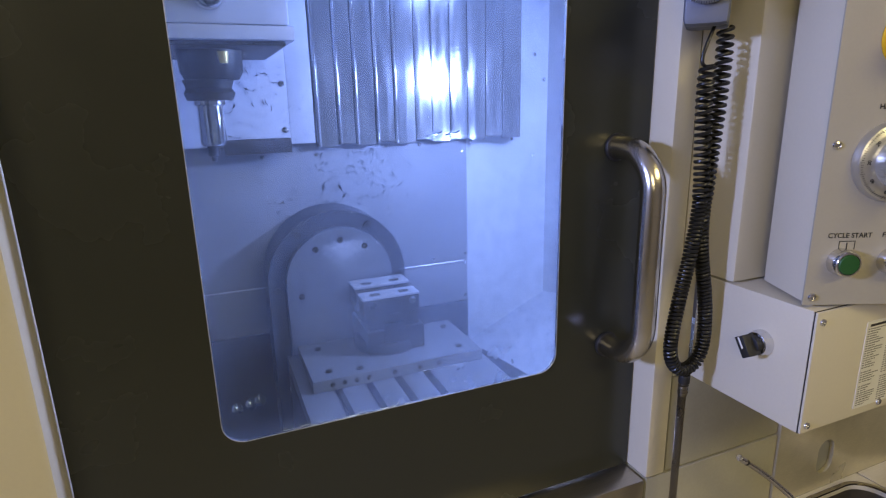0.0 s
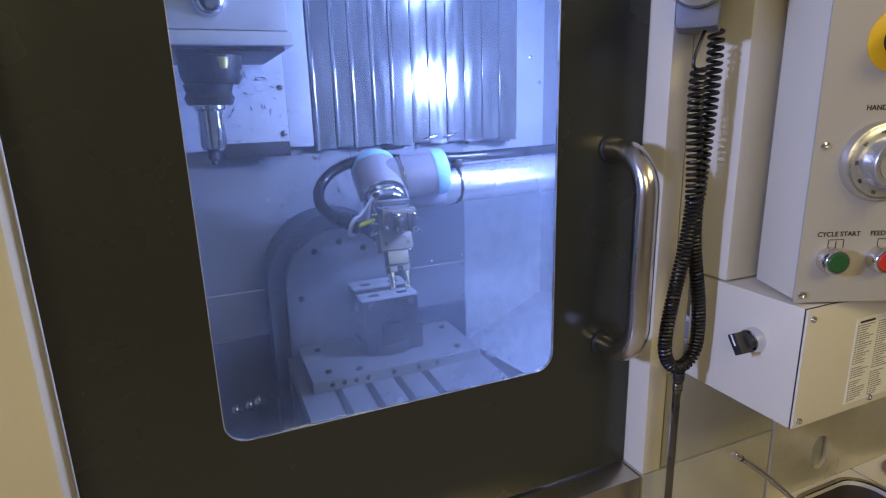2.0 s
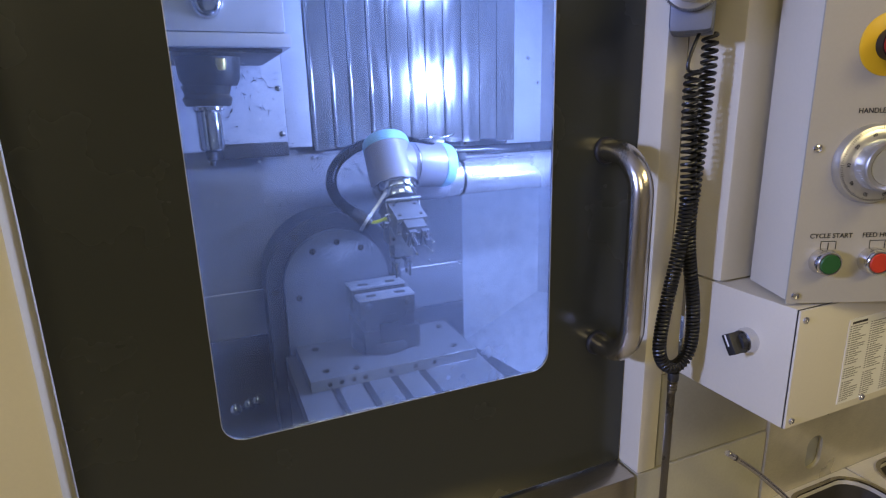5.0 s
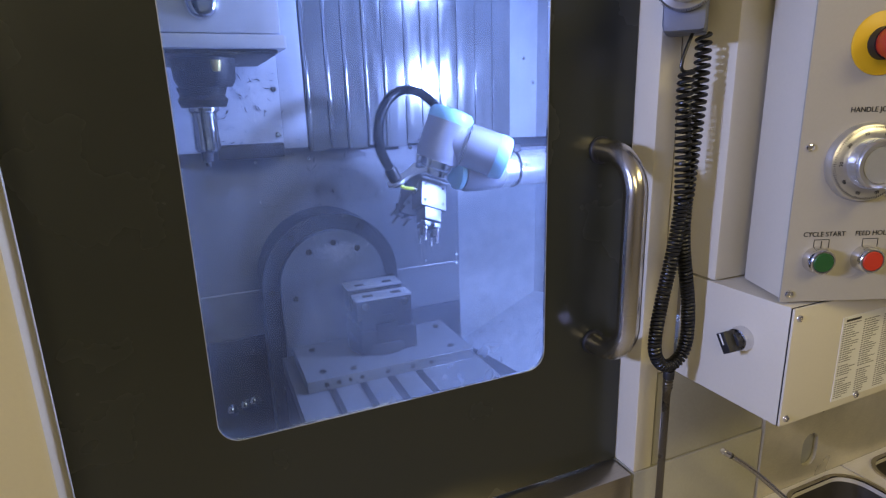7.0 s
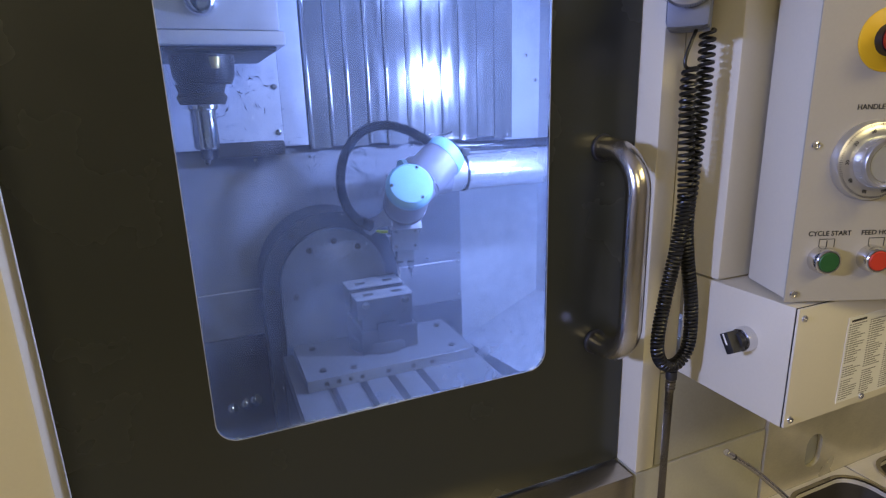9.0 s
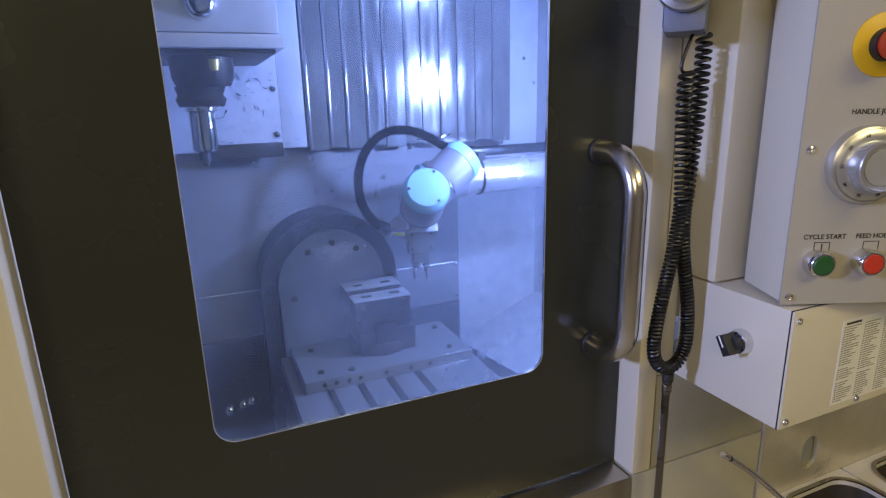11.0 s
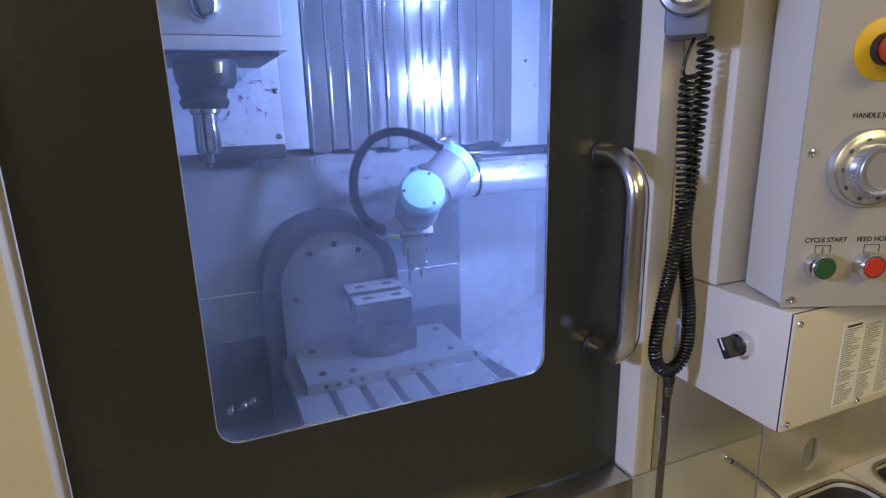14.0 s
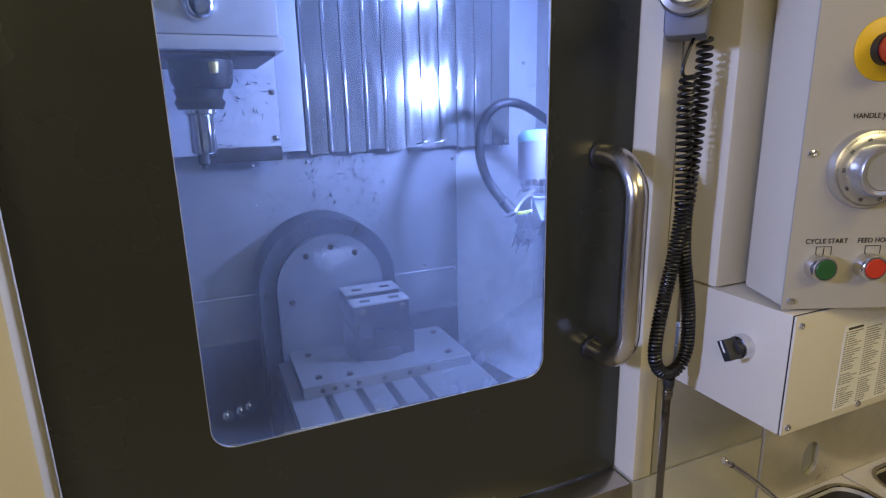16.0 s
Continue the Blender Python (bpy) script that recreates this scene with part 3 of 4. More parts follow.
def table_and_vise():
    t = thing("machine_table", "slotted steel machine table", "machine table")
    xs = [0.100, 0.158, 0.209, 0.260, 0.311, 0.43]
    sl = 0.0065
    edges = [xs[0]] + [v for x in xs[1:-1] for v in (x - sl, x + sl)] + [xs[-1]]
    for i in range(0, len(edges), 2):
        part("land", block(edges[i], edges[i + 1], 0.035, 0.395, 1.020, 1.045), M_ALU, t, bevel=0.001)
    part("bed", block(0.100, 0.43, 0.036, 0.394, 0.90, 1.0195), M_CAST, t, "dark table body", bevel=0.002)
    part("pedestal", block(0.14, 0.39, 0.07, 0.36, 0.80, 0.8995), M_CAST, t)
    p = thing("fixture_plate", "machined aluminium fixture plate with bolt holes", "fixture plate")
    part("plate", block(0.119, 0.418, 0.232, 0.385, 1.0455, 1.066), M_ALU, p, bevel=0.0015)
    # highlights of the chamfered front edges, laid on as thin chrome rods
    for y, z, x0, x1 in ((0.2322, 1.0658, 0.285, 0.417), (0.2322, 1.0462, 0.300, 0.417)):
        part("edge_highlight", rod((x0, y, z), (x1, y, z), 0.0011, 8, 0.0003), M_CHROME, p, "chrome rod for the highlight along the plate edge")
    for x, y in ((0.15, 0.26), (0.15, 0.355), (0.385, 0.26), (0.395, 0.355), (0.20, 0.25)):
        part("bolt_head", lathe([(0, 0), (0.006, 0), (0.006, 0.002), (0.003, 0.002), (0, 0.0006)], pose(x, y, 1.0661), 18), M_DARK, p)
    for x in (0.15, 0.17, 0.19, 0.21, 0.255, 0.30, 0.335):
        part("side_hole", lathe([(0, 0), (0.0042, 0), (0.0042, 0.0008), (0, 0.0004)], toward((x, 0.232, 1.056), (x, 0, 1.056)), 14), M_DARK, p)
    v = thing("vise", "dark steel machine vise with bright jaw tops", "vise")
    part("swivel_base", lathe([(0, 1.0665), (0.058, 1.0665), (0.058, 1.080), (0.054, 1.086), (0, 1.086)], Matrix.Translation((0.272, 0.333, 0))), M_VISE, v, "round swivel base")
    part("foot", block(0.226, 0.330, 0.285, 0.40, 1.0665, 1.110), M_VISE, v, bevel=0.003)
    part("body", block(0.230, 0.322, 0.290, 0.398, 1.1105, 1.150), M_VISE, v, bevel=0.003)
    for nm, y0, y1, zt in (("front_jaw", 0.283, 0.318, 1.173), ("rear_jaw", 0.338, 0.382, 1.177)):
        j = part(nm, block(0.221, 0.321, y0, y1, 1.135, zt - 0.004), M_VISE, v, bevel=0.001)
        part("jaw_top", block(0.220, 0.322, y0 - 0.001, y1 + 0.001, zt - 0.0038, zt), M_VISETOP, j, "bright ground jaw top", bevel=0.0008)
        for x in (0.245, 0.297):
            part("pocket", block(x - 0.009, x + 0.009, y0 + 0.009, y0 + 0.020, zt + 0.0002, zt + 0.0008), M_DARK, j, "dark jaw pocket")
    part("jaw_slot", block(0.224, 0.318, 0.3185, 0.3375, 1.1505, 1.160), M_DARK, v)
    for x, z in ((0.236, 1.160), (0.308, 1.160), (0.236, 1.135), (0.308, 1.135)):
        part("jaw_bolt", lathe([(0, 0), (0.0065, 0), (0.0065, 0.002), (0.0035, 0.002), (0, 0.0006)], toward((x, 0.2828, z), (x, 0, z)), 18), M_CHROME if z > 1.15 else M_DARK, v)
    part("screw_slot", block(0.262, 0.285, 0.2805, 0.2825, 1.134, 1.140), M_DARK, v)
    part("tail", block(0.255, 0.294, 0.2835, 0.2895, 1.075, 1.122), M_VISE, v, bevel=0.001)


# ---------------------------------------------------------------- control pendant and boxes
PU = Vector((math.cos(radians(-23)), math.sin(radians(-23)), 0))
PN = Vector((math.sin(radians(-23)), -math.cos(radians(-23)), 0))
PO = Vector((0.614, -0.196, 0))


def on_panel(u, z, out=0.0):
    return PO + PU * u + PN * out + Vector((0, 0, z))


def panel_pose(u, z, out=0.0):
    m = Matrix((PU, Vector((0, 0, 1)), PN)).transposed().to_4x4()
    m.translation = on_panel(u, z, out)
    return m


def pendant():
    ob = thing("control_pendant", "beige operator panel with buttons and a jog dial", "control panel")
    m = panel_pose(0, 0)
    part("case", block(0.002, 0.42, 1.2615, 1.90, -0.086, -0.003, m), M_BEIGE, ob, "beige folded sheet case", bevel=0.003)
    part("face", block(0.0, 0.42, 1.259, 1.90, -0.0028, 0, m), M_PANEL, ob, "grey-beige printed panel face", bevel=0.001)
    for u, z in ((0.0095, 1.269), (0.0115, 1.440)):
        screw(ob, on_panel(u, z, 0.0003), PN, 0.0048)
    for u, col, lab, txt in ((0.0350, M_GREEN, "green push button", "CYCLE START"), (0.0910, M_RED, "red push button", "FEED HOLD")):
        b = part("push_button", lathe([(0, 0), (0.0155, 0), (0.0155, 0.006), (0.0148, 0.013), (0.0132, 0.0150), (0.0119, 0.0150), (0.0117, 0.010), (0, 0.010)], panel_pose(u, 1.311, 0.0002)), M_CHROME, ob, "chrome push button bezel")
        part("button_cap", lathe([(0, 0.0102), (0.0114, 0.0102), (0.0114, 0.0150), (0.0104, 0.0160), (0, 0.0164)], panel_pose(u, 1.311, 0.0002)), col, b, lab)
        lettering(ob, txt, panel_pose(u + 0.0065, 1.3405, 0.0004), 0.0078)
        bm = bmesh.new()
        for x0, x1, y0, y1 in ((-0.009, 0.009, 0.0043, 0.0050), (-0.009, -0.0083, -0.005, 0.005), (0.0083, 0.009, -0.005, 0.005)):
            add_box(bm, x0, x1, y0, y1, 0, 0.0003, panel_pose(u + 0.0045, 1.3295, 0.0002))
        if col is M_GREEN:
            add_box(bm, -0.0005, 0.0005, -0.005, 0.003, 0, 0.0003, panel_pose(u + 0.0045, 1.3295, 0.0002))
        part("printed_symbol", bm, M_INK, ob, "thin black printed symbol")
    lettering(ob, "HANDLE JOG", panel_pose(0.0735, 1.479, 0.0004), 0.0077)
    lettering(ob, "EMERGENCY", panel_pose(0.072, 1.604, 0.0004), 0.0082)
    # jog dial
    d = part("jog_dial", lathe([(0, 0), (0.0435, 0), (0.0435, 0.004), (0.0415, 0.009), (0.036, 0.012), (0.0295, 0.013), (0.0275, 0.013), (0.0270, 0.020), (0.0265, 0.027), (0.025, 0.029), (0.021, 0.029), (0.020, 0.027), (0, 0.027)], panel_pose(0.0735, 1.422, 0.0002), 72), M_SILVER, ob, "satin aluminium jog dial")
    part("dial_face", lathe([(0, 0.0272), (0.0195, 0.0272), (0.0195, 0.0277), (0, 0.0278)], panel_pose(0.0735, 1.422, 0.0002), 48), M_DIAL, d, "dull grey dial cap")
    bm = bmesh.new()
    for k in range(100):
        a = 2 * math.pi * k / 100
        ln = 0.0035 if k % 5 == 0 else 0.0022
        mm = panel_pose(0.0735, 1.422, 0.0108) @ pose(0, 0, 0, 0, 0, math.degrees(a)) @ pose(0.0392, 0, 0, 0, 27, 0)
        add_box(bm, -ln / 2, ln / 2, -0.00022, 0.00022, 0, 0.0004, mm)
    part("scale", bm, M_INK, d, "black engraved scale")
    for k, s in enumerate(("0", "10", "20", "30", "40", "50", "60", "70", "80", "90")):
        a = radians(72 + 36 * k)
        mm = panel_pose(0.0735 + 0.0335 * math.cos(a), 1.422 + 0.0335 * math.sin(a), 0.0132) @ pose(0, 0, 0, 0, 0, math.degrees(a) - 90)
        lettering(d, s, mm, 0.0052)
    bm = bmesh.new()
    for k in range(60):
        a = 2 * math.pi * k / 60
        mm = panel_pose(0.0735, 1.422, 0.014) @ pose(0, 0, 0, 0, 0, math.degrees(a)) @ pose(0.0269, 0, 0)
        add_box(bm, -0.0004, 0.0006, -0.0006, 0.0006, 0, 0.012, mm)
    part("knurling", bm, M_SILVER, d, "fine knurled rim")
    c = panel_pose(0.0875, 1.4015, 0.029)
    part("crank", lathe([(0, 0), (0.0045, 0), (0.0045, 0.006), (0.0062, 0.008), (0.0055, 0.020), (0.0035, 0.024), (0, 0.0245)], c @ pose(0, 0, 0, 30, -38, 0), 24), M_CHROME, d, "small chrome crank handle")
    # emergency stop
    e = part("emergency_stop", lathe([(0, 0), (0.0325, 0), (0.0325, 0.001), (0.031, 0.002), (0, 0.002)], panel_pose(0.073, 1.547, 0.0002), 56), M_YELLOW, ob, "yellow round warning plate")
    part("stop_collar", lathe([(0, 0.002), (0.017, 0.002), (0.017, 0.012), (0, 0.012)], panel_pose(0.073, 1.547, 0.0002)), M_DARK, e, "black collar")
    part("stop_button", lathe([(0, 0.012), (0.0155, 0.012), (0.0165, 0.016), (0.0195, 0.022), (0.0195, 0.031), (0.017, 0.0345), (0, 0.036)], panel_pose(0.073, 1.547, 0.0002)), M_RED, e, "red mushroom button")


def control_box():
    ob = thing("control_box", "beige sheet steel box under the operator panel", "control box")
    x0, y0, z0, z1 = 0.620, -0.2115, 1.098, 1.2545
    part("shell", block(x0, 1.25, y0 + 0.004, -0.042, z0, z1), M_BEIGE, ob, "beige enamelled shell", bevel=0.0025)
    part("front_cover", block(x0 + 0.001, 1.25, y0, y0 + 0.0032, z0 + 0.001, z1 - 0.001), M_BEIGE, ob, "screwed front cover", bevel=0.001)
    for x, z in ((0.6305, 1.241), (0.6305, 1.1085), (0.765, 1.1085)):
        screw(ob, (x, y0 - 0.0002, z), (0, -1, 0), 0.0046)
    part("gasket", block(x0 + 0.0004, 1.25, y0 + 0.0033, y0 + 0.0039, z0 + 0.0004, z1 - 0.0004), M_DARK, ob, "black gasket line")
    lab = part("label_sheet", block(0.714, 0.837, y0 - 0.0006, y0 - 0.0001, 1.1095, 1.2265), M_PAPER, ob, "white label printed with small code lists")
    bm = bmesh.new()
    add_box(bm, 0.720, 0.749, y0 - 0.0009, y0 - 0.0007, 1.2195, 1.2225)
    part("heading_bar", bm, M_INK, lab)
    rnd = random.Random(8)
    bm = bmesh.new()
    for col, wmax in ((0.7170, 0.034), (0.7570, 0.034), (0.7970, 0.034)):
        for k in range(33):
            z = 1.2165 - k * 0.0032
            if rnd.random() < 0.06:
                continue
            add_box(bm, col, col + 0.0035, y0 - 0.0009, y0 - 0.0007, z - 0.0007, z + 0.0007)
            x = col + 0.005
            end = col + wmax * rnd.uniform(0.45, 1.0)
            while x < end:
                w = rnd.uniform(0.002, 0.007)
                add_box(bm, x, min(x + w, end), y0 - 0.0009, y0 - 0.0007, z - 0.0007, z + 0.0007)
                x += w + 0.0008
    part("print", bm, M_INK_GREY, lab, "rows of small grey print")
    # selector on the side
    c = Vector((x0, -0.1490, 1.1935))
    s = part("selector", lathe([(0, 0), (0.0165, 0), (0.0165, 0.004), (0.0145, 0.012), (0.0120, 0.0125), (0, 0.0125)], toward(c, c - Vector((1, 0, 0)))), M_CHROME, ob, "chrome selector bezel")
    m = Matrix.Translation(c - Vector((0.0128, 0, 0))) @ Euler((radians(-32), 0, 0)).to_matrix().to_4x4()
    k = part("selector_knob", add_box(lathe([(0, 0), (0.0115, 0), (0.0110, 0.008), (0, 0.008)], toward(c - Vector((0.0127, 0, 0)), c - Vector((1, 0, 0)))), -0.022, -0.002, -0.006, 0.006, -0.0135, 0.0135, m), M_DARK, s, "black selector knob", bevel=0.0012)
    part("pointer", block(-0.0226, -0.0221, -0.0011, 0.0011, -0.002, 0.0125, m), M_PAPER, k, "white pointer line")


def hand_wheel_box():
    """Remote jog unit hung on the jamb."""
    ob = thing("remote_jog", "grey plastic remote jog unit with a silver dial", "remote control")
    ny = Vector((-0.75, -0.66, 0)).normalized()
    nx = Vector((-ny.y, ny.x, 0))
    m = Matrix((nx, -ny, Vector((0, 0, 1)))).transposed().to_4x4()
    m.translation = (0.516, -0.079, 1.570)
    part("case", block(0, 0.048, 0, 0.032, 0, 0.16, m), M_GREY, ob, "grey moulded case", bevel=0.009)
    part("back_shell", block(0.0005, 0.0475, 0.0325, 0.0750, 0.001, 0.16, m), M_GREY, ob, "grey moulded back shell", bevel=0.004)
    c = m @ pose(0.024, -0.0003, 0.054, 90, 0, 0) @ Matrix.Diagonal((1.18, 1.18, 1.35, 1))
    d = part("dial", lathe([(0, 0), (0.0275, 0), (0.0275, 0.005), (0.026, 0.009), (0.0205, 0.010), (0.020, 0.022), (0.0185, 0.024), (0, 0.0245)], c, 48), M_SILVER, ob, "silver jog dial")
    bm = bmesh.new()
    for k in range(80):
        mm = c @ pose(0, 0, 0.0072, 0, 0, 360 * k / 80) @ pose(0.0275, 0, 0, 0, 50, 0)
        add_box(bm, -0.0015, 0.0015, -0.0002, 0.0002, 0, 0.0005, mm)
    part("scale", bm, M_INK, d, "black scale marks")
    part("crank", lathe([(0, 0), (0.005, 0), (0.0055, 0.012), (0.004, 0.018), (0, 0.019)], c @ pose(-0.0135, -0.004, 0.0243), 20), M_CHROME, d, "small chrome crank")


def coiled_cord():
    ob = thing("coiled_cord", "black coiled cord hanging in a loop", "coiled cord")
    y = -0.080

    def coil(spine, turns, r0, r1, name, sag=1.0):
        n = turns * 14
        pts = [Vector(p) for p in spine]
        out = []
        for i in range(n + 1):
            t = (i / n) ** sag * (len(pts) - 1)
            k = min(int(t), len(pts) - 2)
            p = pts[k].lerp(pts[k + 1], t - k)
            d = (pts[min(k + 2, len(pts) - 1)] - pts[max(k - 1, 0)]).normalized()
            s = d.cross(Vector((0, 1, 0))).normalized()
            w = d.cross(s)
            a = 2 * math.pi * i / 14
            r = r0 + (r1 - r0) * (i / n)
            out.append(p + s * (r * math.cos(a)) + w * (r * math.sin(a)))
        return part(name, add_sweep(bmesh.new(), out, 0.0023, 7), M_RUBBER, ob)

    # stretched strands from the unit, then the tight loop
    coil(list(bezier((0.582, y, 1.571), (0.588, y, 1.52), (0.577, y, 1.43), (0.575, y, 1.37), 20)), 25, 0.0080, 0.0080, "strand", 0.86)
    coil(list(bezier((0.560, y, 1.528), (0.555, y, 1.49), (0.566, y, 1.42), (0.568, y, 1.37), 20)), 20, 0.0080, 0.0080, "strand", 0.86)
    loop = list(bezier((0.575, y, 1.37), (0.568, y, 1.29), (0.600, y, 1.25), (0.5975, y, 1.172), 24))
    loop += list(bezier((0.5975, y, 1.172), (0.594, y, 1.124), (0.543, y, 1.124), (0.5395, y, 1.172), 18))[1:]
    loop += list(bezier((0.5395, y, 1.172), (0.539, y, 1.225), (0.566, y, 1.30), (0.568, y, 1.37), 24))[1:]
    even = [loop[0]]
    step = sum((b - a).length for a, b in zip(loop, loop[1:])) / 90
    acc = 0.0
    for a, b in zip(loop, loop[1:]):
        seg = (b - a).length
        while acc + seg >= step:
            a = a.lerp(b, (step - acc) / seg)
            seg = (b - a).length
            even.append(a)
            acc = 0.0
        acc += seg
    coil(even, 96, 0.0072, 0.0072, "loop")
    part("lead", add_sweep(bmesh.new(), bezier((0.566, y, 1.575), (0.550, y, 1.540), (0.540, y, 1.522), (0.568, y, 1.528), 16), 0.0021, 8), M_RUBBER, ob)
    hose = thing("braided_hose", "thin braided steel hose below the cord", "hose")
    part("ferrule", lathe([(0, 0), (0.0062, 0), (0.0062, 0.012), (0.005, 0.014), (0.005, 0.018), (0.0066, 0.020), (0.0066, 0.030), (0, 0.030)], toward((0.5705, -0.078, 1.096), (0.5705, -0.079, 1.13)), 18), M_BRAID, hose, "crimped steel ferrule")
    line = list(bezier((0.5705, -0.078, 1.0955), (0.571, -0.078, 0.97), (0.575, -0.074, 0.80), (0.580, -0.070, 0.55), 20))
    part("core", add_sweep(bmesh.new(), line, 0.0040, 14), M_DARK, hose, "dark hose core")
    bm = bmesh.new()
    turns, count = 6, 12
    for way in (1, -1):
        for k in range(count):
            pts = []
            for i in range(turns * 10 + 1):
                u = i / (turns * 10) * (len(line) - 1)
                j = min(int(u), len(line) - 2)
                c = line[j].lerp(line[j + 1], u - j)
                a = way * 2 * math.pi * i / 10 + 2 * math.pi * k / count
                r = 0.0046 + 0.0002 * way
                pts.append(c + Vector((r * math.cos(a), r * math.sin(a), 0)))
            add_sweep(bm, pts, 0.0008, 4)
    tagged(part("braid", bm, M_BRAID, hose), "crossed steel wire braid", kind="stuff")
    part("collar", lathe([(0, 0), (0.0072, 0.0006), (0.0076, 0.002), (0.0076, 0.011), (0.0072, 0.0124), (0, 0.013)], pose(0.5705, -0.079, 1.1145), 24), M_DARK, hose, "black collar nut")
    for z in (1.099, 1.104, 1.109):
        part("crimp_ring", lathe([(0.0055, 0), (0.0070, 0.0008), (0.0070, 0.0022), (0.0055, 0.003)], pose(0.5705, -0.0785, z), 20), M_BRAID, hose)


def wash_tray():
    ob = thing("wash_tray", "stainless wash tray with a rounded basin", "tray")
    def flat(o, i, z0, z1):
        bm = bmesh.new()
        rows = [[bm.verts.new((x, y, z)) for x, y in loop] for loop, z in ((o, z0), (i, z0), (i, z1), (o, z1))]
        for a, b in zip(rows, rows[1:] + rows[:1]):
            for k in range(len(o)):
                j = (k + 1) % len(o)
                bm.faces.new((a[k], a[j], b[j], b[k]))
        return bm

    for x0, x1, y1 in ((0.838, 1.066, -0.054), (1.070, 1.40, -0.058)):
        out = rounded_loop(x0, x1, -0.60, -0.0445, 0.003)
        inn = rounded_loop(x0 + 0.034, x1 - 0.012, -0.50, y1 - 0.008, 0.045)
        rim = rounded_loop(x0 + 0.027, x1 - 0.006, -0.507, y1 - 0.001, 0.052)
        deep = rounded_loop(x0 + 0.048, x1 - 0.025, -0.485, y1 - 0.022, 0.036)
        part("deck", flat(out, inn, 0.790, 0.798), M_STAIN, ob, "brushed steel deck")
        part("rim", flat(rim, inn, 0.7983, 0.8018), M_STEEL, ob, "raised polished rim", bevel=0.001)
        bm = bmesh.new()
        a, b = [bm.verts.new((x, y, 0.7895)) for x, y in inn], [bm.verts.new((x, y, 0.722)) for x, y in deep]
        for k in range(len(a)):
            j = (k + 1) % len(a)
            bm.faces.new((a[k], b[k], b[j], a[j]))
        bm.faces.new(b)
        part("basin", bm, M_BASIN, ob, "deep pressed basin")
    slot = rounded_loop(0.945, 0.987, 0.828, 0.896, 0.0205)
    part("back_panel", frame_sheet(rounded_loop(0.8375, 1.40, 0.7985, 1.09, 0.002), slot, -0.0440, -0.036), M_SPLASH, ob, "stained steel splash panel with an oblong slot")
    part("slot_backing", block(0.935, 0.997, -0.0355, -0.0345, 0.815, 0.905), M_DIAL, ob)
    for x in (0.88, 1.37):
        part("leg", block(x - 0.02, x + 0.02, -0.58, -0.54, 0, 0.7215), M_STAIN, ob)
    pipe = thing("rinse_pipe", "thin bent steel rinse pipe", "pipe")
    pts = list(bezier((0.666, -0.11, 0.985), (0.715, -0.11, 0.948), (0.745, -0.11, 0.925), (0.872, -0.112, 0.7985), 20))
    part("tube", add_sweep(bmesh.new(), pts, 0.0042, 14), M_STEEL, pipe)
    part("tip", rod((0.656, -0.11, 0.9925), (0.670, -0.11, 0.982), 0.0050, 16), M_CHROME, pipe)
    part("tip_groove", rod((0.6715, -0.11, 0.9808), (0.6745, -0.11, 0.9786), 0.0046, 16, 0.0003), M_DARK, pipe, "dark groove behind the tip")


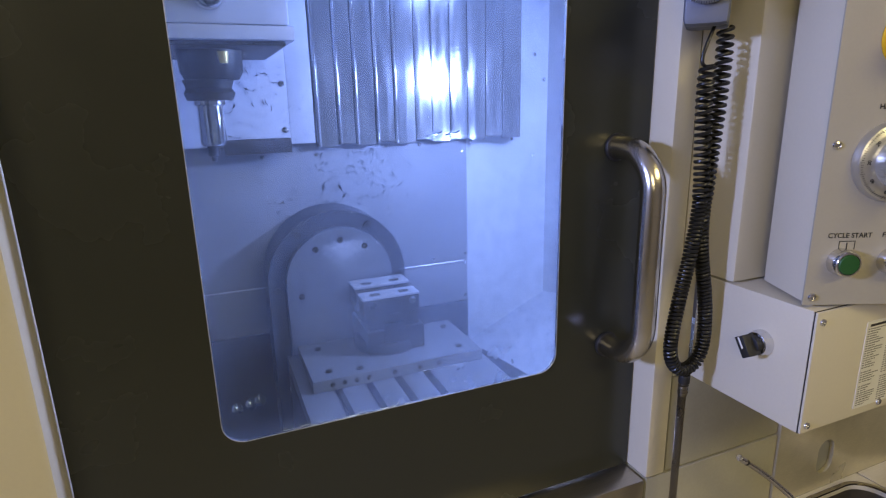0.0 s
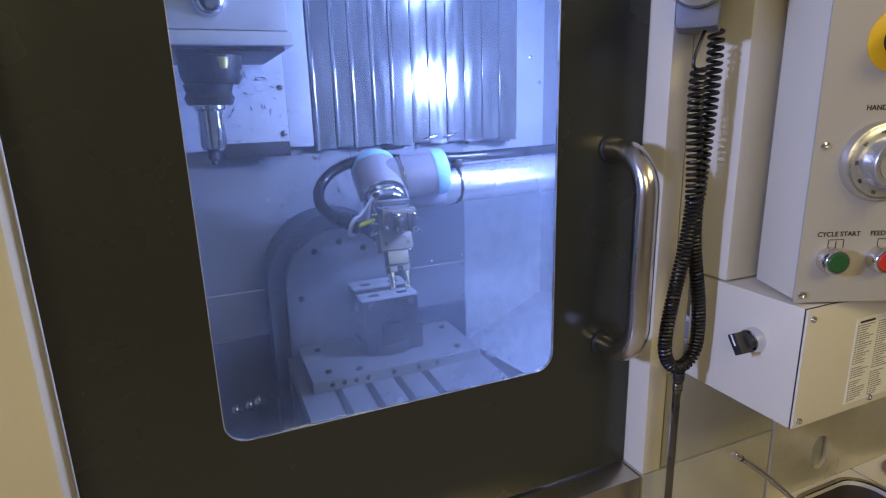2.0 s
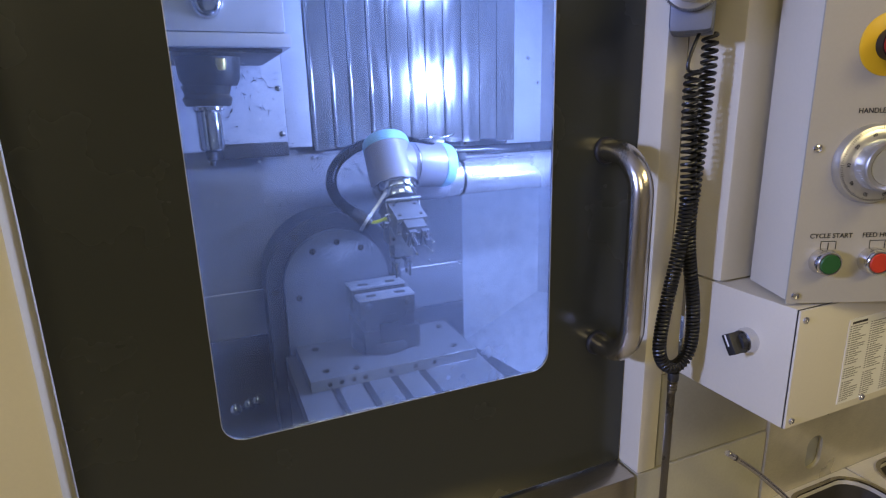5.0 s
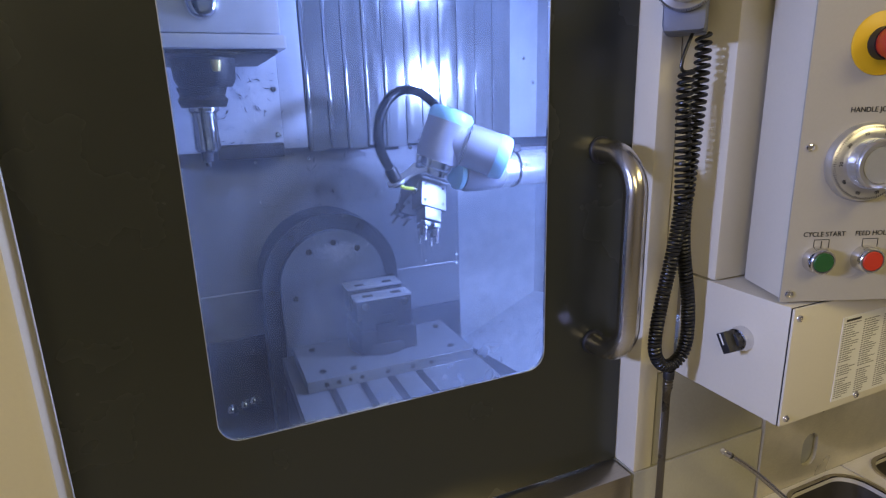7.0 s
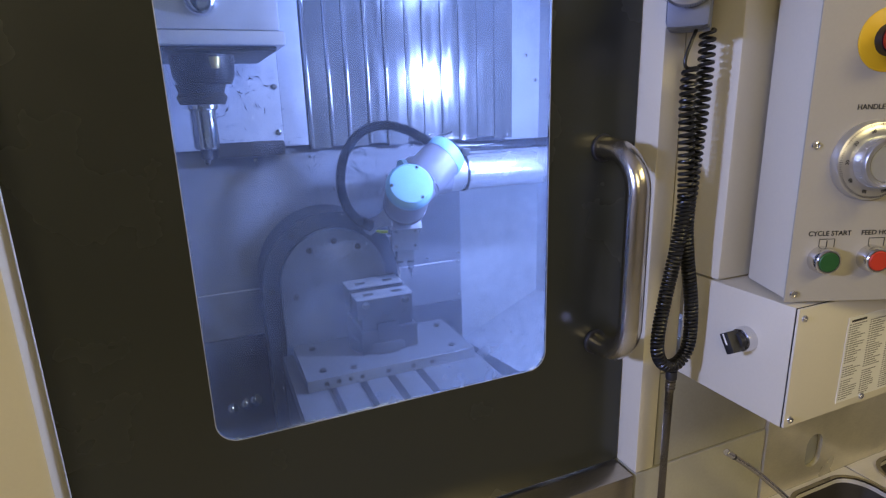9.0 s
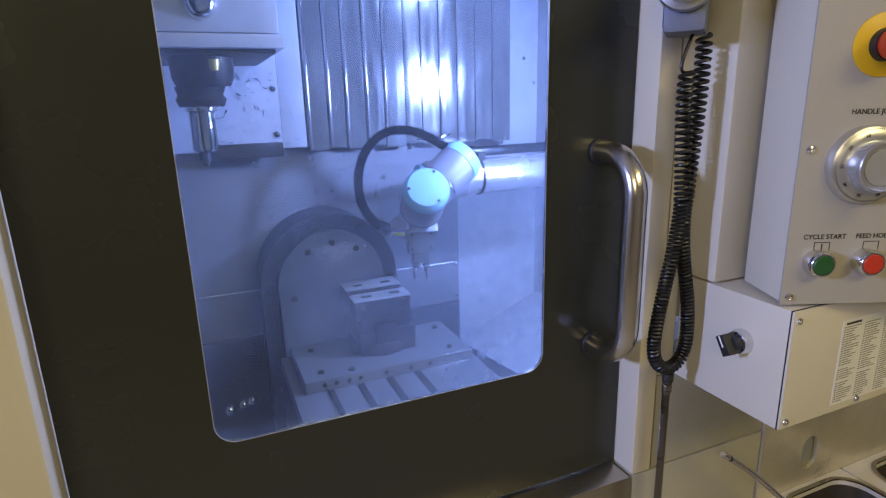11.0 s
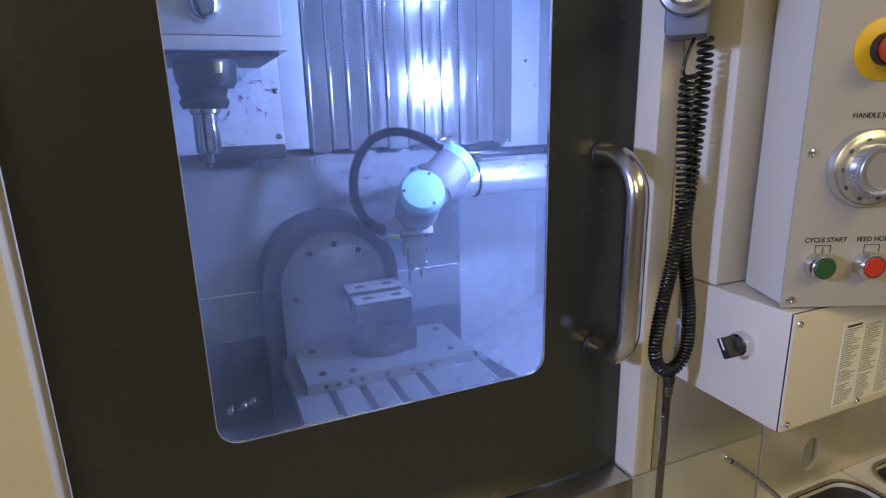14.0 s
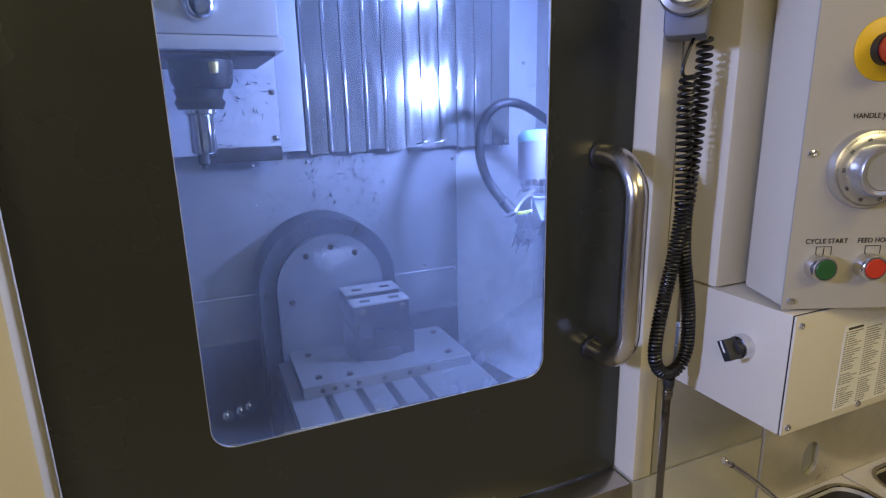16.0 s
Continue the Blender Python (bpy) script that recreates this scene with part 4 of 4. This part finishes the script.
# ---------------------------------------------------------------- robot
def robot():
    arm = thing("robot_arm", "light grey robot arm with pale blue joint caps", "robot arm")
    fore = new("forearm")
    fore.parent = arm
    X = toward((0, 0, 0), (1, 0, 0))
    part("tube", lathe([(0, 0), (0.0335, 0), (0.0335, 0.62), (0, 0.62)], X, 48), M_TUBE, fore, "satin aluminium tube")
    part("elbow_end", lathe([(0, -0.056), (0.031, -0.056), (0.0355, -0.048), (0.0365, -0.02), (0.0365, 0.016), (0.0345, 0.022), (0, 0.022)], X @ pose(0, 0, -0.01), 48), M_ROBOT, fore)
    part("rear_cap", lathe([(0, 0), (0.0300, 0.0), (0.0312, 0.004), (0.0312, 0.008), (0.029, 0.010), (0, 0.010)], X @ pose(0, 0, -0.077), 48), M_BLUE, fore, "pale blue cap edge behind the joint")
    part("strap", lathe([(0.0336, 0), (0.0350, 0.0004), (0.0350, 0.0046), (0.0336, 0.005)], toward((0.040, 0, 0), (1, 0, 0)), 40), M_RUBBER, fore, "black strap")
    part("strap_buckle", block(0.034, 0.050, -0.022, -0.008, 0.031, 0.046), M_RUBBER, fore, "black strap buckle", bevel=0.002)
    # conduit with moulded rings
    line = list(bezier((0.02, -0.010, 0.048), (0.1, -0.010, 0.047), (0.3, -0.006, 0.047), (0.6, -0.004, 0.049), 150))
    bm = add_sweep(bmesh.new(), line, 0.0072, 14)
    for p, q in zip(line, line[1:]):
        add_lathe(bm, [(0.0071, 0.0004), (0.0090, 0.0009), (0.0090, 0.0024), (0.0071, 0.0029)], toward(p, q), 14)
    part("conduit", bm, M_HOSE, fore, "black corrugated conduit")
    part("pedestal", lathe([(0, 0), (0.16, 0), (0.16, 0.02), (0.09, 0.03), (0.085, 1.30), (0.06, 1.318), (0, 1.318)], pose(1.16, 0.34, 0), 32), M_ROBOT, arm, "grey steel pedestal that carries the arm")
    wrist = new("wrist_joint")
    wrist.parent = arm
    part("housing", lathe([(0, 0.033), (0.0352, 0.033), (0.0370, 0.037), (0.0375, 0.055), (0.0375, 0.091), (0, 0.091)], X, 56), M_ROBOT, wrist)
    part("seam", lathe([(0.0353, 0.0375), (0.0377, 0.0375), (0.0377, 0.0392), (0.0353, 0.0392)], X, 48), M_CHROME, wrist, "bright joint ring")
    part("cap", lathe([(0, 0.0912), (0.0382, 0.0912), (0.0385, 0.095), (0.0378, 0.105), (0.0355, 0.112), (0.031, 0.1145), (0, 0.1155)], X, 56), M_BLUE, wrist, "pale blue joint cap")
    head = new("wrist_head")
    head.parent = arm
    part("housing", lathe([(0, -0.042), (0.0345, -0.042), (0.0375, -0.037), (0.0385, -0.026), (0.0385, 0.027), (0, 0.027)], None, 56), M_ROBOT, head)
    part("side_port", lathe([(0, 0), (0.0360, 0), (0.0352, 0.0325), (0, 0.0325)], X, 48), M_ROBOT, head)
    part("cap", lathe([(0, 0.0272), (0.0392, 0.0272), (0.0395, 0.032), (0.0380, 0.041), (0.033, 0.047), (0.02, 0.0495), (0, 0.050)], None, 56), M_BLUE, head, "pale blue domed cap")
    for a in (20, 140, 260):
        part("cap_screw", lathe([(0, 0.046), (0.0028, 0.046), (0.0028, 0.0482), (0.0014, 0.0482), (0, 0.0472)], pose(0.0305 * math.cos(radians(a)), 0.0305 * math.sin(radians(a)), 0.0005), 12), M_DARK, head)
    part("flange", lathe([(0, -0.066), (0.0310, -0.066), (0.0322, -0.064), (0.0322, -0.055), (0.0345, -0.053), (0.0352, -0.051), (0.0352, -0.0425), (0, -0.0425)], None, 48), M_CHROME, head, "bright tool flange")
    part("flange_seam", lathe([(0.0353, -0.0424), (0.0390, -0.0424), (0.0390, -0.0408), (0.0353, -0.0408)], None, 48), M_CHROME, head, "bright joint ring")
    tool = new("tool")
    tool.parent = arm
    # plate that slopes from the flange and ends in a ring round the hose
    slope = Matrix(((-0.68, 0, 0.73), (0, 1, 0), (-0.73, 0, -0.68))).to_4x4()
    slope.translation = (-0.028, 0, -0.062)
    bm = bmesh.new()
    hx, n = 0.046, 20
    ring = []
    for k in range(n + 1):
        a = radians(130 - 260 * k / n)
        ring.append((hx + 0.0165 * math.cos(a), 0.0165 * math.sin(a)))
    outer = [(-0.004, 0.024), (0.016, 0.015)] + ring + [(0.016, -0.015), (-0.004, -0.024)]
    lo, hi = [[bm.verts.new(slope @ Vector((u, v, w))) for u, v in outer] for w in (-0.0022, 0.0022)]
    bm.faces.new(lo)
    bm.faces.new(hi[::-1])
    for k in range(len(outer)):
        j = (k + 1) % len(outer)
        bm.faces.new((lo[k], hi[k], hi[j], lo[j]))
    part("hose_bracket", bm, M_VISETOP, tool, "pale aluminium bracket that holds the hose", bevel=0.0008)
    part("hose_ferrule", lathe([(0, -0.026), (0.0090, -0.026), (0.0105, -0.022), (0.0105, 0.004), (0.0090, 0.008), (0, 0.008)], slope @ pose(hx, 0, 0), 24), M_RUBBER, tool, "black hose end")
    # bent saddle with open sides
    bm = block(-0.0292, 0.0292, -0.026, 0.026, -0.0745, -0.0708)
    add_box(bm, -0.0292, -0.0258, -0.018, 0.018, -0.106, -0.0742)
    add_box(bm, 0.0258, 0.0292, -0.018, 0.018, -0.106, -0.0742)
    part("saddle", bm, M_ALU, tool, "bent aluminium saddle of the double gripper", bevel=0.0012)
    for x in (-0.011, 0.011):
        for y in (-1, 1):
            part("saddle_screw", lathe([(0, 0), (0.0036, 0), (0.0036, 0.003), (0.0018, 0.003), (0, 0.0018)], toward((x, 0.017 * y, -0.0747), (x, 0.017 * y, -1)), 14), M_CHROME, tool)
    for s in (1, -1):
        m = Matrix.Translation((0, 0, -0.079)) @ Euler((radians(36 * s), 0, 0)).to_matrix().to_4x4() @ Matrix.Diagonal((1.12, 1.05, 1.34, 1))
        part("gripper_module", block(-0.0222, 0.0222, -0.0155, 0.0155, -0.042, -0.004, m), M_ALU, tool, "machined gripper module", bevel=0.0015)
        bm = block(-0.0142, 0.0142, -0.0135, 0.0135, -0.058, -0.0422, m)
        add_box(bm, -0.0165, 0.0165, -0.0050, 0.0050, -0.0605, -0.0578, m)
        part("jaw_guide", bm, M_ALU, tool, "bright jaw guide", bevel=0.0008)
        for x in (-0.0088, 0.0088):
            q = 1 if x > 0 else -1
            bm = block(x - 0.0052, x + 0.0052, -0.0125, 0.0125, -0.0665, -0.0607, m)
            add_box(bm, x - 0.0030, x + 0.0030, -0.0042, 0.0042, -0.0760, -0.0660, m)
            part("finger", bm, M_DISC, tool, "small steel finger", bevel=0.0006)
            for y in (-0.0085, 0.0085):
                c = m @ Vector((x + 0.0015 * q, y, -0.0666))
                part("pin", lathe([(0, 0), (0.0040, 0), (0.0040, 0.0055), (0.0025, 0.0060), (0.0025, 0.0250), (0.0019, 0.0258), (0, 0.0258)], toward(c, c - m.to_3x3() @ Vector((0, 0, 1))), 14), M_CHROME, tool)
        for x in (-0.0155, 0.0155):
            for z in (-0.012, -0.034):
                for y in (-1, 1):
                    c = m @ Vector((x, 0.0154 * y, z))
                    part("cap_screw", lathe([(0, 0), (0.0026, 0), (0.0026, 0.0016), (0.0013, 0.0016), (0, 0.0006)], toward(c, c + m.to_3x3() @ Vector((0, y, 0))), 12), M_DARK, tool)
        for x in (-0.0095, 0.0095):
            for y in (-0.009, 0.009):
                c = m @ Vector((x * 1.9, y, -0.0421))
                part("end_screw", lathe([(0, 0), (0.0024, 0), (0.0024, 0.0016), (0.0012, 0.0016), (0, 0.0006)], toward(c, c - m.to_3x3() @ Vector((0, 0, 1))), 12), M_CHROME, tool)
        for k, y in enumerate((-0.006, 0.006)):
            c = m @ Vector((-0.0223, y, -0.020))
            part("air_fitting", lathe([(0, 0), (0.0034, 0), (0.0034, 0.004), (0.0026, 0.005), (0.0026, 0.009), (0, 0.009)], toward(c, c - m.to_3x3() @ Vector((1, 0, 0))), 12), M_CHROME, tool)
    part("air_line", add_sweep(bmesh.new(), bezier((-0.056, -0.004, -0.098), (-0.048, -0.008, -0.104), (-0.040, -0.012, -0.100), (-0.030, -0.012, -0.098), 12), 0.0030, 8), M_WIRE, tool, "yellow air line")
    # hose in short stiff links
    n = 52
    links = []
    prof = [(0, -0.006), (0.0066, -0.006), (0.0088, -0.0045), (0.0088, -0.0035), (0.0062, -0.002), (0.0088, -0.0005), (0.0088, 0.0005), (0.0062, 0.002), (0.0088, 0.0035), (0.0088, 0.0045), (0.0066, 0.006), (0, 0.006)]
    me = None
    for k in range(n):
        if me is None:
            ob = part("hose_link", lathe(prof, None, 18), M_HOSE, arm)
            me = ob.data
        else:
            ob = new("hose_link", me)
            ob.parent = arm
        links.append(ob)
    return arm, fore, wrist, head, tool, links


# hose loops as (start, pull, pull, end), metres to the viewer's right and up from the wrist's centre
LOOPS = {
    "in": ((-0.005, 0.055), (-0.100, 0.125), (-0.160, -0.012), (-0.047, -0.100)),
    "low": ((0.055, 0.033), (-0.068, 0.073), (-0.168, -0.022), (-0.043, -0.092)),
    "up": ((-0.010, 0.053), (-0.078, 0.146), (-0.172, 0.028), (-0.070, -0.077)),
    "drawn": ((0.000, 0.088), (-0.095, 0.160), (-0.185, 0.050), (-0.085, -0.060)),
    "turned": ((0.032, 0.095), (-0.108, 0.192), (-0.170, 0.027), (-0.088, -0.055)),
}

# seconds, centre of the wrist, way of the wrist joint, way of the tool, shape of the hose
POSES = [
    (0.0, (0.868, 0.280, 1.401), (0.719, -0.691, 0.075), (-0.069, -0.178, -0.982), "in"),
    (0.6, (0.813, 0.280, 1.406), (0.742, -0.667, 0.065), (-0.069, -0.173, -0.982), "in"),
    (0.8, (0.725, 0.280, 1.411), (0.780, -0.624, 0.050), (-0.071, -0.168, -0.983), "in"),
    (1.0, (0.605, 0.280, 1.415), (0.831, -0.555, 0.027), (-0.077, -0.163, -0.984), "in"),
    (1.2, (0.563, 0.280, 1.407), (0.844, -0.536, 0.019), (-0.084, -0.167, -0.982), "in"),
    (1.4, (0.488, 0.280, 1.409), (0.874, -0.487, 0.002), (-0.099, -0.182, -0.978), "in"),
    (1.5, (0.450, 0.280, 1.409), (0.892, -0.449, 0.042), (-0.070, -0.229, -0.971), "in"),
    (1.6, (0.396, 0.280, 1.404), (0.910, -0.373, 0.180), (0.026, -0.383, -0.923), "in"),
    (1.8, (0.302, 0.280, 1.399), (0.999, 0.009, 0.036), (0.033, -0.693, -0.721), "low"),
    (2.0, (0.261, 0.279, 1.372), (0.981, -0.144, 0.133), (-0.052, -0.845, -0.533), "low"),
    (2.2, (0.258, 0.279, 1.367), (0.990, -0.113, 0.087), (-0.054, -0.862, -0.504), "low"),
    (4.2, (0.257, 0.279, 1.366), (0.993, -0.097, 0.068), (-0.050, -0.863, -0.502), "low"),
    (5.0, (0.286, 0.280, 1.402), (0.985, 0.149, -0.091), (0.003, -0.533, -0.846), "low"),
    (5.7, (0.402, 0.280, 1.448), (0.885, -0.406, -0.228), (-0.270, -0.049, -0.962), "up"),
    (6.3, (0.446, 0.280, 1.443), (0.826, -0.438, -0.354), (-0.345, 0.103, -0.933), "up"),
    (6.6, (0.421, 0.280, 1.443), (0.837, -0.419, -0.351), (-0.346, 0.092, -0.934), "up"),
    (7.0, (0.393, 0.280, 1.441), (0.845, -0.396, -0.359), (-0.356, 0.084, -0.931), "up"),
    (7.5, (0.356, 0.280, 1.436), (0.861, -0.367, -0.352), (-0.354, 0.065, -0.933), "up"),
    (7.8, (0.337, 0.280, 1.431), (0.862, -0.347, -0.369), (-0.354, 0.108, -0.929), "up"),
    (8.1, (0.328, 0.280, 1.414), (0.912, -0.326, -0.250), (-0.155, 0.289, -0.945), "up"),
    (8.4, (0.316, 0.280, 1.370), (0.879, 0.336, 0.339), (0.035, 0.663, -0.748), "turned"),
    (8.7, (0.320, 0.280, 1.360), (0.792, 0.261, 0.552), (0.144, 0.799, -0.584), "turned"),
    (9.0, (0.320, 0.280, 1.345), (0.783, 0.222, 0.583), (0.164, 0.828, -0.536), "turned"),
    (9.6, (0.321, 0.280, 1.346), (0.781, 0.221, 0.584), (0.166, 0.828, -0.535), "turned"),
    (10.8, (0.353, 0.280, 1.340), (0.796, 0.195, 0.573), (0.185, 0.823, -0.537), "turned"),
    (11.9, (0.354, 0.280, 1.340), (0.796, 0.194, 0.573), (0.186, 0.823, -0.537), "turned"),
    (12.3, (0.341, 0.280, 1.339), (0.796, 0.200, 0.571), (0.180, 0.824, -0.537), "turned"),
    (15.2, (0.343, 0.280, 1.342), (0.804, 0.189, 0.565), (0.183, 0.824, -0.536), "turned"),
    (15.3, (0.366, 0.280, 1.340), (0.846, 0.357, 0.397), (0.094, 0.633, -0.768), "turned"),
    (15.4, (0.393, 0.280, 1.352), (0.884, 0.320, 0.340), (0.068, 0.631, -0.772), "turned"),
    (15.5, (0.423, 0.280, 1.368), (0.909, 0.347, 0.229), (0.014, 0.524, -0.851), "drawn"),
    (15.6, (0.472, 0.280, 1.381), (0.915, 0.375, 0.148), (0.061, 0.232, -0.971), "drawn"),
    (15.7, (0.510, 0.280, 1.393), (0.884, -0.467, 0.005), (-0.001, -0.014, -1.000), "drawn"),
    (15.8, (0.543, 0.280, 1.393), (0.858, -0.513, 0.012), (-0.042, -0.093, -0.995), "drawn"),
    (16.0, (0.584, 0.280, 1.403), (0.839, -0.545, 0.020), (-0.086, -0.169, -0.982), "drawn"),
]
ELBOW = Vector((1.05, 0.34, 1.365))


def place(p, x, z):
    """A pose at p with its x axis along x and its z axis along z."""
    x, z = Vector(x).normalized(), Vector(z).normalized()
    m = Matrix((x, z.cross(x), z)).transposed().to_4x4()
    m.translation = p
    return m


def motions():
    arm, fore, wrist, head, tool, links = ROBOT
    rows_f, rows_w, rows_h, rows_t, rows_l = [], [], [], [], [[] for _ in links]
    right, up, back = Vector((0.92, -0.38, 0)), Vector((0.1, 0.24, 0.965)), Vector((0.37, 0.89, -0.2))
    for t, p, a, d, shape in POSES:
        p, a, d = Vector(p), Vector(a), Vector(d)
        m = place(p, a, -d)
        rows_w.append((t, m))
        rows_h.append((t, m))
        y = Vector((0.30, 0.95, 0)) if abs(0.37 * d.x + 0.93 * d.y) < 0.30 else Vector((0, 0, 0.37 * d.x + 0.93 * d.y))
        y = (y - d * d.dot(y)).normalized()
        yaw = 24 if t < 1.65 else 22 if 5.5 < t < 8.2 else 18 if t > 15.55 else 0
        grip = place(p, y.cross(-d), -d) @ pose(0, 0, 0, -10 if shape == "turned" else 0, 0, yaw)
        rows_t.append((t, grip))
        f = p + a * 0.090 + back * 0.056 - up * 0.020
        way = (ELBOW - f).normalized()
        rows_f.append((t, place(f, way, (Vector((0, 0, 1)) - way * way.z))))
        s, c1, c2, e = (p + right * u + up * v + back * 0.02 for u, v in LOOPS[shape])
        e = grip @ Vector((-0.077, 0, -0.079))
        c2 = c2 * 0.45 + (e - grip.to_3x3() @ Vector((0.73, 0, -0.68)) * 0.085) * 0.55
        start = rows_f[-1][1] @ Vector((0.03, -0.01, 0.050))
        lead = bezier(start, start - way * 0.04, s - (c1 - s) * 0.25, s, 60)
        pts = list(lead) + list(bezier(s, c1, c2, e, 200))[1:]
        run = [0.0]
        for q, w in zip(pts, pts[1:]):
            run.append(run[-1] + (w - q).length)
        for k in range(len(links)):
            goal = run[-1] * (k + 0.5) / len(links)
            i = min(max(1, next(i for i, v in enumerate(run) if v >= goal)), len(pts) - 1)
            way = (pts[i] - pts[i - 1]).normalized()
            x = way.cross(back).normalized()
            rows_l[k].append((t, place(pts[i], x, way)))
    walk(fore, rows_f)
    walk(wrist, rows_w)
    walk(head, rows_h)
    walk(tool, rows_t)
    for ob, rows in zip(links, rows_l):
        walk(ob, rows)


hall()
enclosure()
work_lamp()
way_cover()
door()
sill()
spindle_head()
rotary_table()
table_and_vise()
pendant()
control_box()
hand_wheel_box()
coiled_cord()
wash_tray()
ROBOT = robot()
motions()
